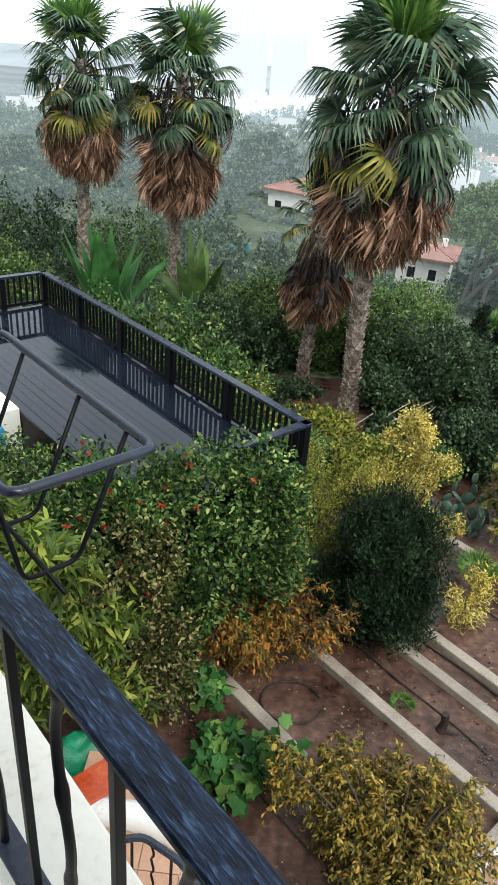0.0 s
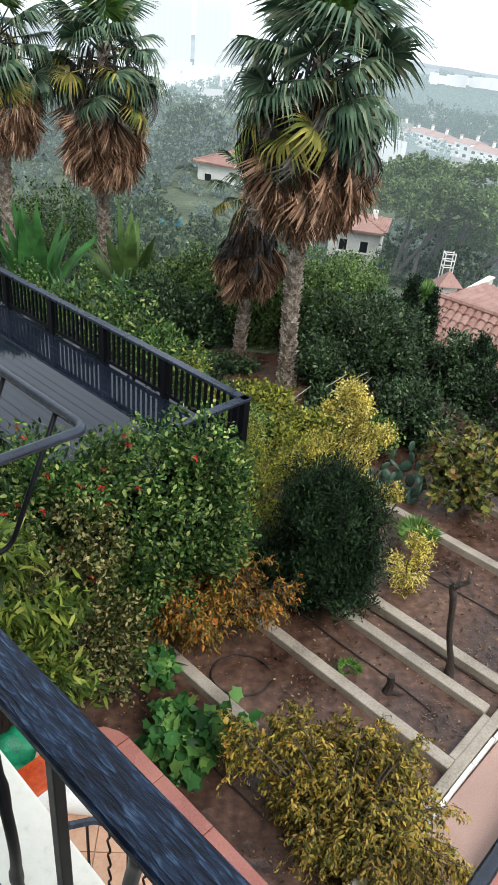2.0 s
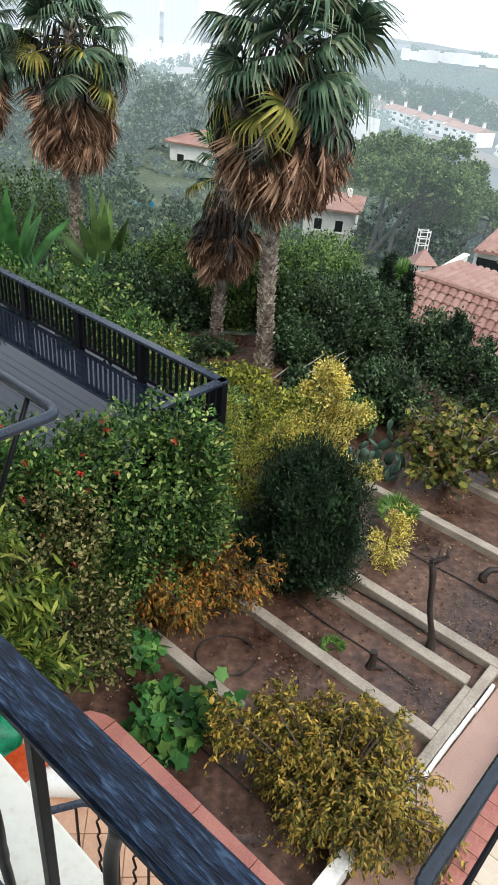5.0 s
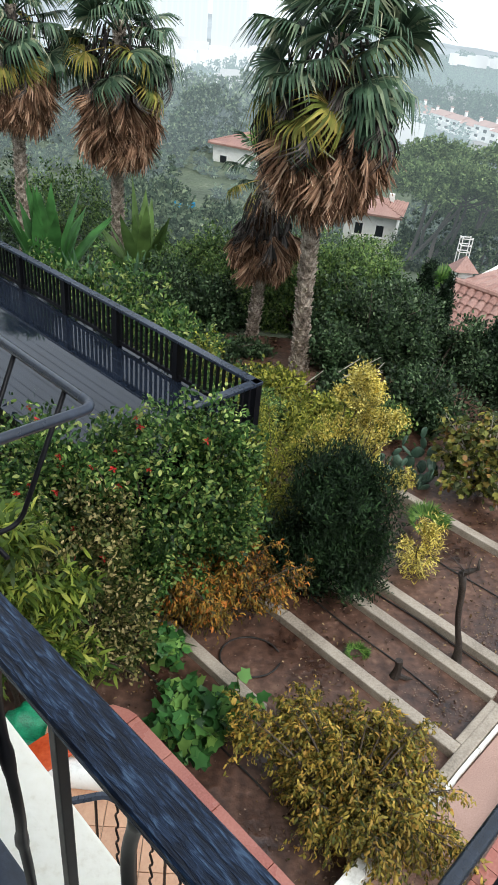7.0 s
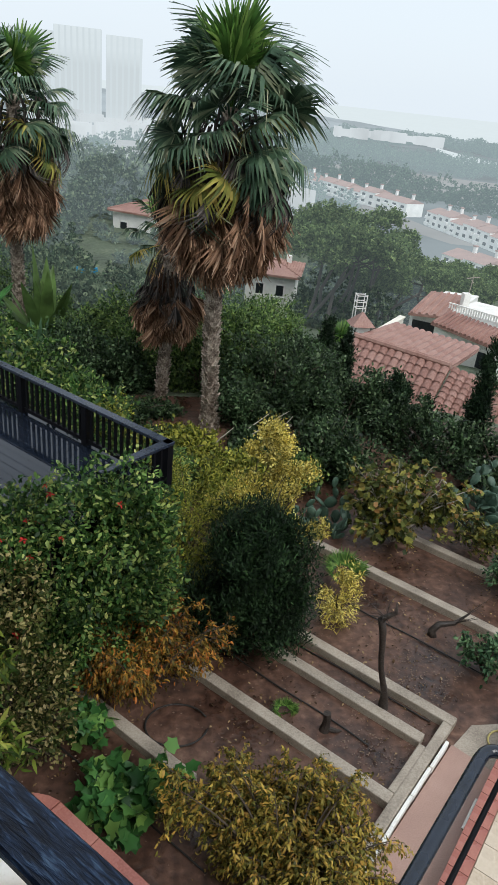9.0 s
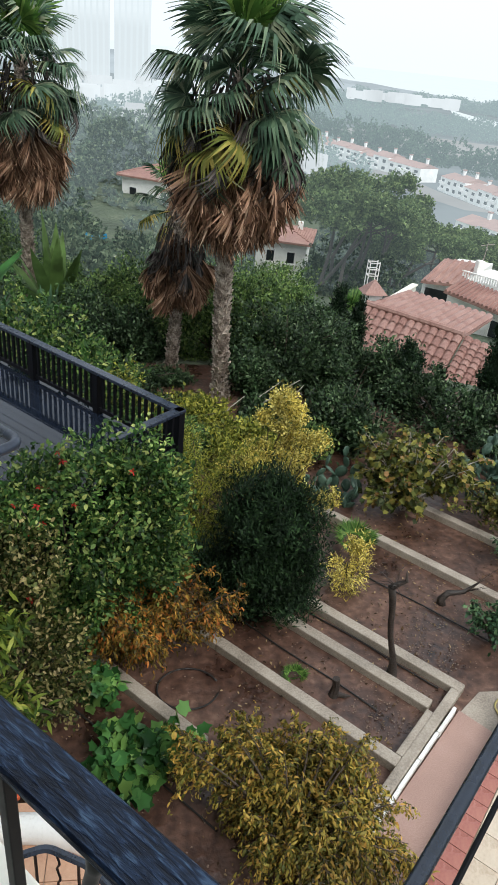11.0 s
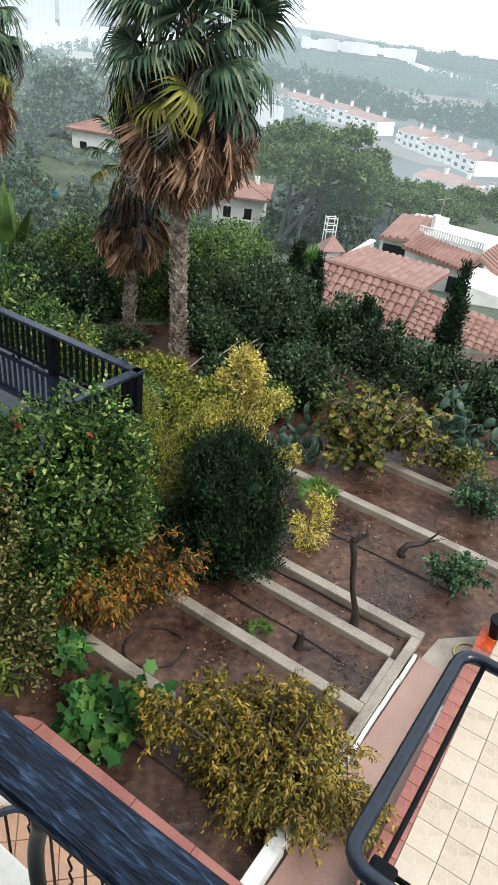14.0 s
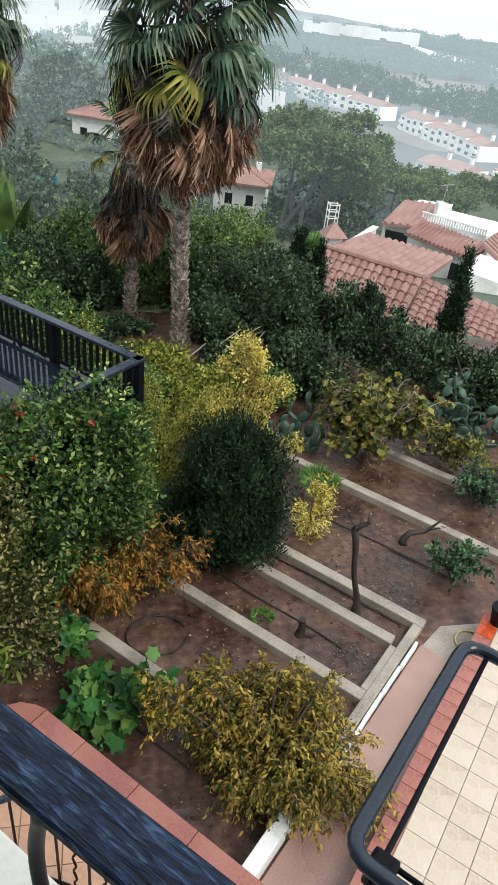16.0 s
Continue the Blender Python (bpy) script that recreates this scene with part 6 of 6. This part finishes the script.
tagged(part("sign_post", tube([(-1.8, 37.66, -6.0), (-1.8, 37.66, -2.7)], 0.04, 6), IRON), "thin dark post of the blue signboard", "post")
fan_sprout((13.0, 27.0, -3.6), 0.9, "bushy fan palm in front of the white villa", 14)
fan_sprout((9.6, 28.5, -3.4), 0.9, "bushy fan palm in front of the pines", 14)

# ---- umbrella pines ----
def pine(base, h, spread, seed, twigs=900):
    r = np.random.default_rng(seed)
    t = thing("pine", base, "tall umbrella pine with bare forking limbs", "tree", "pines down the slope")
    x, y, z = base
    geos, cl = [], []
    for i in range(4):
        fx, fy = x + r.uniform(-0.5, 0.5) * spread * 0.7, y + r.uniform(-0.5, 0.5) * spread * 0.6
        fork = Vector((fx, fy, z + h * r.uniform(0.5, 0.62)))
        b0 = Vector((x + r.normal(0, 0.5), y + r.normal(0, 0.5), z))
        geos.append(tube([b0, (b0 + fork) / 2 + Vector((r.normal(0, 0.3), 0, 0)), fork], [0.12, 0.10, 0.07], 7))
        for k in range(4):
            q = r.uniform(0, 6.28)
            tip = fork + Vector((math.cos(q) * spread * 0.38, math.sin(q) * spread * 0.38, h * r.uniform(0.12, 0.36)))
            geos.append(tube([fork, (fork + tip) / 2 + Vector((0, 0, -0.2)), tip], [0.05, 0.035, 0.015], 6))
            cl.append((tip.x, tip.y, tip.z, spread * r.uniform(0.16, 0.26), spread * r.uniform(0.16, 0.26), h * r.uniform(0.07, 0.12)))
    part("trunk", join(*geos), HAZE_GLOW_BARK, t)
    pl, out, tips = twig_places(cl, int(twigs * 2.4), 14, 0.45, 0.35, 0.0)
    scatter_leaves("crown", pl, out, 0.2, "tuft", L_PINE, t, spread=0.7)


pine((11.4, 38, -5.0), 6.8, 5.6, 1)
pine((14.0, 39.5, -5.2), 5.6, 5.0, 2)
pine((21.5, 44, -6.5), 4.4, 6.5, 3)
pine((24.5, 46, -6.8), 3.8, 6.0, 4)
pine((17.0, 42, -6.2), 3.6, 5.0, 5)


def far_woods():
    """Woodland down the slope, in four tiers of painted haze glow."""
    r = np.random.default_rng(12)
    tiers = [[], [], [], []]
    for i in range(1000):
        q = r.uniform(-0.55, 0.62)
        d = 27 + 200 * r.uniform(0, 1) ** 1.5
        x, y = d * math.sin(q), d * math.cos(q)
        s = r.uniform(0.8, 1.6) * min(3.4, 0.5 + d / 38)
        if 0.20 < q and d < 41 or q > 0.40 and d < 150 or (q > 0.14 and d > 58):
            continue
        if -0.06 < q < 0.09 and 42 < d < 66 or -0.36 < q < -0.16 and 36 < d < 52:
            s *= 0.5
        if 0.13 < q < 0.24 and 38 < d < 50:
            s *= 0.45
        if -0.03 < q < 0.06 and 44 < d < 68 or -0.32 < q < -0.13 and 40 < d < 70:
            s *= 0.38
        if d < 44 and -0.05 < q < 0.26:
            s *= 0.55
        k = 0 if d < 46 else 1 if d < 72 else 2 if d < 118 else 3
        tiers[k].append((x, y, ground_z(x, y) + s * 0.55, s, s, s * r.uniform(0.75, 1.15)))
    for cl, twigs, leaf, mtl in zip(tiers, (9000, 11000, 10000, 9000), (0.27, 0.40, 0.62, 0.95), HAZED_WOODS):
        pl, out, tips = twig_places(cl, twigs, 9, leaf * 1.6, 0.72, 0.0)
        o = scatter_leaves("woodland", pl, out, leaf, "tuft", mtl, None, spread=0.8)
        tagged(o, "grey-green pine and olive woodland, rain haze painted in by depth", "woodland", kind="stuff")


far_woods()

# ---- terraced white townhouses and the distance, haze painted in ----
VZ = -32.0


def townhouses(p, q, n, h, depth, label):
    p, q = Vector(p), Vector(q)
    d = (q - p) / n
    ux = Vector((d.x, d.y, 0)).normalized()
    uy = Vector((-ux.y, ux.x, 0)).normalized()
    w = d.length
    for i in range(n):
        o = p + d * (i + 0.5)
        hh = h * (1 + 0.12 * math.sin(i * 2.3))
        t = thing("townhouse", o, label, "house", "white townhouses in the valley")
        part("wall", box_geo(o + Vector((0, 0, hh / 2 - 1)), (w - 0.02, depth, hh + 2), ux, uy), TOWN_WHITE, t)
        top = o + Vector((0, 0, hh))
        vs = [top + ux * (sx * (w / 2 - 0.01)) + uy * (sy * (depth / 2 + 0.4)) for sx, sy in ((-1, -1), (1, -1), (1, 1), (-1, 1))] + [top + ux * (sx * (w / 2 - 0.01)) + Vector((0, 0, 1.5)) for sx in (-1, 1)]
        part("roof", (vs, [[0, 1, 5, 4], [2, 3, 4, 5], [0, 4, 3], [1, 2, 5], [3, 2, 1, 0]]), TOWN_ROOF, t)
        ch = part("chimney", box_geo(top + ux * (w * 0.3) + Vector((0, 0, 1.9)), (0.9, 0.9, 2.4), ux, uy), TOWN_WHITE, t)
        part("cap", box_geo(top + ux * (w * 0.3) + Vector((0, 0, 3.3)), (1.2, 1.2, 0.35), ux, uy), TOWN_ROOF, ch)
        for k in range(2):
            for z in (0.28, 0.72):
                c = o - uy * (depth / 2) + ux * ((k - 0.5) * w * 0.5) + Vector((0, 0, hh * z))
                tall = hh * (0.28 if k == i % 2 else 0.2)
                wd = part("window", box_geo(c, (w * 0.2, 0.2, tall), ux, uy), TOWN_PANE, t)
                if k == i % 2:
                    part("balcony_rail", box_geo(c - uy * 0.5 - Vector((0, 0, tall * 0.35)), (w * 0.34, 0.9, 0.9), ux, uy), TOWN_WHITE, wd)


townhouses((80, 350, VZ), (112, 270, VZ), 9, 5.2, 9, "white terraced townhouse in the valley, pale red roof, haze painted in")
townhouses((115, 254, VZ), (121, 205, VZ), 6, 5.0, 10, "white terraced townhouse in the valley, pale red roof, haze painted in")
townhouses((93, 188, VZ - 2.5), (104, 158, VZ - 2.5), 4, 5.5, 11, "white terraced townhouse in the valley, pale red roof, haze painted in")


def valley():
    """Flat valley floor with fields, a lagoon, belts of trees and a far hill, pale with haze painted in as glow."""
    def sheet(name, pts, z, mtl, label, category):
        tagged(part(name, ([(x, y, z) for x, y in pts], [list(range(len(pts)))]), mtl), label, category, kind="structure")
    sheet("backdrop_valley", [(40, 140), (900, 140), (900, 1100), (-500, 1100), (-500, 420)], VZ, VALLEY, "valley floor, rain haze painted in as glow", "valley")
    sheet("backdrop_field", [(90, 470), (122, 399), (146, 344), (172, 297), (230, 250), (420, 330), (300, 420), (215, 440), (160, 470)], VZ + 0.5, FAR_FIELD, "pale brown field across the valley, haze painted in", "field")
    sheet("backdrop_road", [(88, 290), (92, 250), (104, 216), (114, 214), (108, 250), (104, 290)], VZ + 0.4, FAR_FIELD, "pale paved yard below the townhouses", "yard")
    sheet("lagoon", [(300, 693), (283, 610), (265, 540), (270, 488), (276, 400), (345, 440), (338, 593), (334, 725), (342, 802)], VZ + 0.6, FAR_SEA, "strip of lagoon water in the valley, brightness painted as glow", "water")
    sheet("water", [(-3000, 1090), (3000, 1090), (3000, 4800), (-3000, 4800)], VZ - 0.8, FAR_SEA, "pale sea, rain haze painted in as glow", "sea")

    def belt(name, line, h, deep, mtl, label, rough=0.6):
        """A belt of trees along a line on the valley floor: crowns of many leaf clumps."""
        cl = []
        for (x0, y0), (x1, y1) in zip(line, line[1:]):
            n = max(3, int(math.hypot(x1 - x0, y1 - y0) / (h * 0.3)))
            for i in range(n):
                f = (i + BR.uniform(0, 1)) / n
                e = h * 0.5 * (1 + rough * BR.uniform(-0.6, 0.7))
                k = 1 + deep * BR.uniform(0, 1) / math.hypot(x0, y0)
                cl.append(((x0 + (x1 - x0) * f) * k, (y0 + (y1 - y0) * f) * k, VZ + e * 0.9, e * 1.15, e * 1.15, e))
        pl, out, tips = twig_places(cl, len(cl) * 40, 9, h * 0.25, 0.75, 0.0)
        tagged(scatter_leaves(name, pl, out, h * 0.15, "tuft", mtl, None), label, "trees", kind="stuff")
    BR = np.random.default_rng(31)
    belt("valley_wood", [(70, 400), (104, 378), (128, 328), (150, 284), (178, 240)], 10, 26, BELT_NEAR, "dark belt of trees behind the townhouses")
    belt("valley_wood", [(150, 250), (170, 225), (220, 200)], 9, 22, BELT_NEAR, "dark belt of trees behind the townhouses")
    belt("valley_wood", [(100, 560), (150, 500), (190, 470), (235, 440), (250, 400), (280, 360)], 9, 60, BELT_FAR, "belt of trees between field and lagoon, haze painted in")
    belt("valley_wood", [(60, 620), (160, 620), (215, 570), (255, 525), (262, 485)], 7, 50, BELT_FAR, "belt of trees between field and lagoon, haze painted in", 0.8)
    belt("valley_wood", [(60, 800), (190, 790), (280, 760), (318, 810), (370, 780), (360, 640), (380, 520)], 11, 60, BELT_FAR, "belt of trees beyond the lagoon, haze painted in")
    # long hill on the far side
    vs = []
    for i in range(91):
        x = -400 + 1300 * i / 90
        h = float(np.interp(x, [-400, 0, 262, 355, 557, 900], [-12, -10, -15.5, -22, -33, -36])) + 2.2 * noise.noise(Vector((x * 0.02, 3, 0))) + 0.9 * noise.noise(Vector((x * 0.09, 5, 0)))
        vs += [(x, 860, VZ - 4), (x, 930, VZ + (h - VZ) * 0.6), (x, 990, h), (x, 1080, VZ - 4)]
    tagged(part("backdrop_hill", (vs, [[i * 4 + k, i * 4 + 4 + k, i * 4 + 5 + k, i * 4 + 1 + k] for i in range(90) for k in range(3)]), FAR_HILL, smooth=True), "wooded hill beyond the lagoon, pale with painted haze", "hill", kind="structure")
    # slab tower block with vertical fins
    t = thing("tower_block", (-18, 425, -20), "long pale high-rise block with vertical ribs, haze painted in", "building", kind="structure")
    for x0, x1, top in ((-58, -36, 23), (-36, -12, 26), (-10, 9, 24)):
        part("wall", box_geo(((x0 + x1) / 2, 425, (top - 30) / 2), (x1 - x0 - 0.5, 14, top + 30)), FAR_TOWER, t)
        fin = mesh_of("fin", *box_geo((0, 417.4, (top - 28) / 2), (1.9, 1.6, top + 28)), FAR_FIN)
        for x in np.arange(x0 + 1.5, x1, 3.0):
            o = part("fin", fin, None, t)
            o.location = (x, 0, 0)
    # white town under it, trees between the houses
    r = np.random.default_rng(4)
    geos, gaps = [], []
    u, v = Vector((0.9, 0.43, 0)), Vector((-0.43, 0.9, 0))
    for i in range(130):
        x, y = r.uniform(-110, 60), r.uniform(200, 400)
        s = r.uniform(2.4, 5.6)
        z = max(ground_z(x, y), -26) + 3 + (y - 200) * 0.035
        geos.append(box_geo((x, y, z), (s * 1.7, s, s * 0.9 + 6), u, v))
        for k in range(3):
            gaps.append(box_geo(Vector((x, y, z + s * 0.2)) - v * (s / 2) + u * (s * (k - 1) * 0.5), (s * 0.18, 0.4, s * 0.25), u, v))
    for i in range(16):
        x = 205 + 6.2 * i + r.normal(0, 2)
        geos.append(box_geo((x, 735 - 2.2 * i + r.normal(0, 8), VZ + 10), (r.uniform(6, 16), 9, r.uniform(5, 10))))
    tagged(part("far_town", join(*geos), FAR_TOWN), "pale scatter of white houses, haze painted in", "town", kind="stuff")
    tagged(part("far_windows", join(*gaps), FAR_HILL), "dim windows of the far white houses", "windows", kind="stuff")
    cl = []
    for i in range(260):
        x, y = r.uniform(-120, 70), r.uniform(190, 390)
        s = r.uniform(2.2, 4.5)
        cl.append((x, y, max(ground_z(x, y), -26) + 2.5 + (y - 200) * 0.03, s, s, s * 1.1))
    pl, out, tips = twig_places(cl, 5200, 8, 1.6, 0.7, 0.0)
    tagged(scatter_leaves("town_trees", pl, out, 1.2, "tuft", BELT_FAR, None), "trees between the far houses, haze painted in", "trees", kind="stuff")


valley()
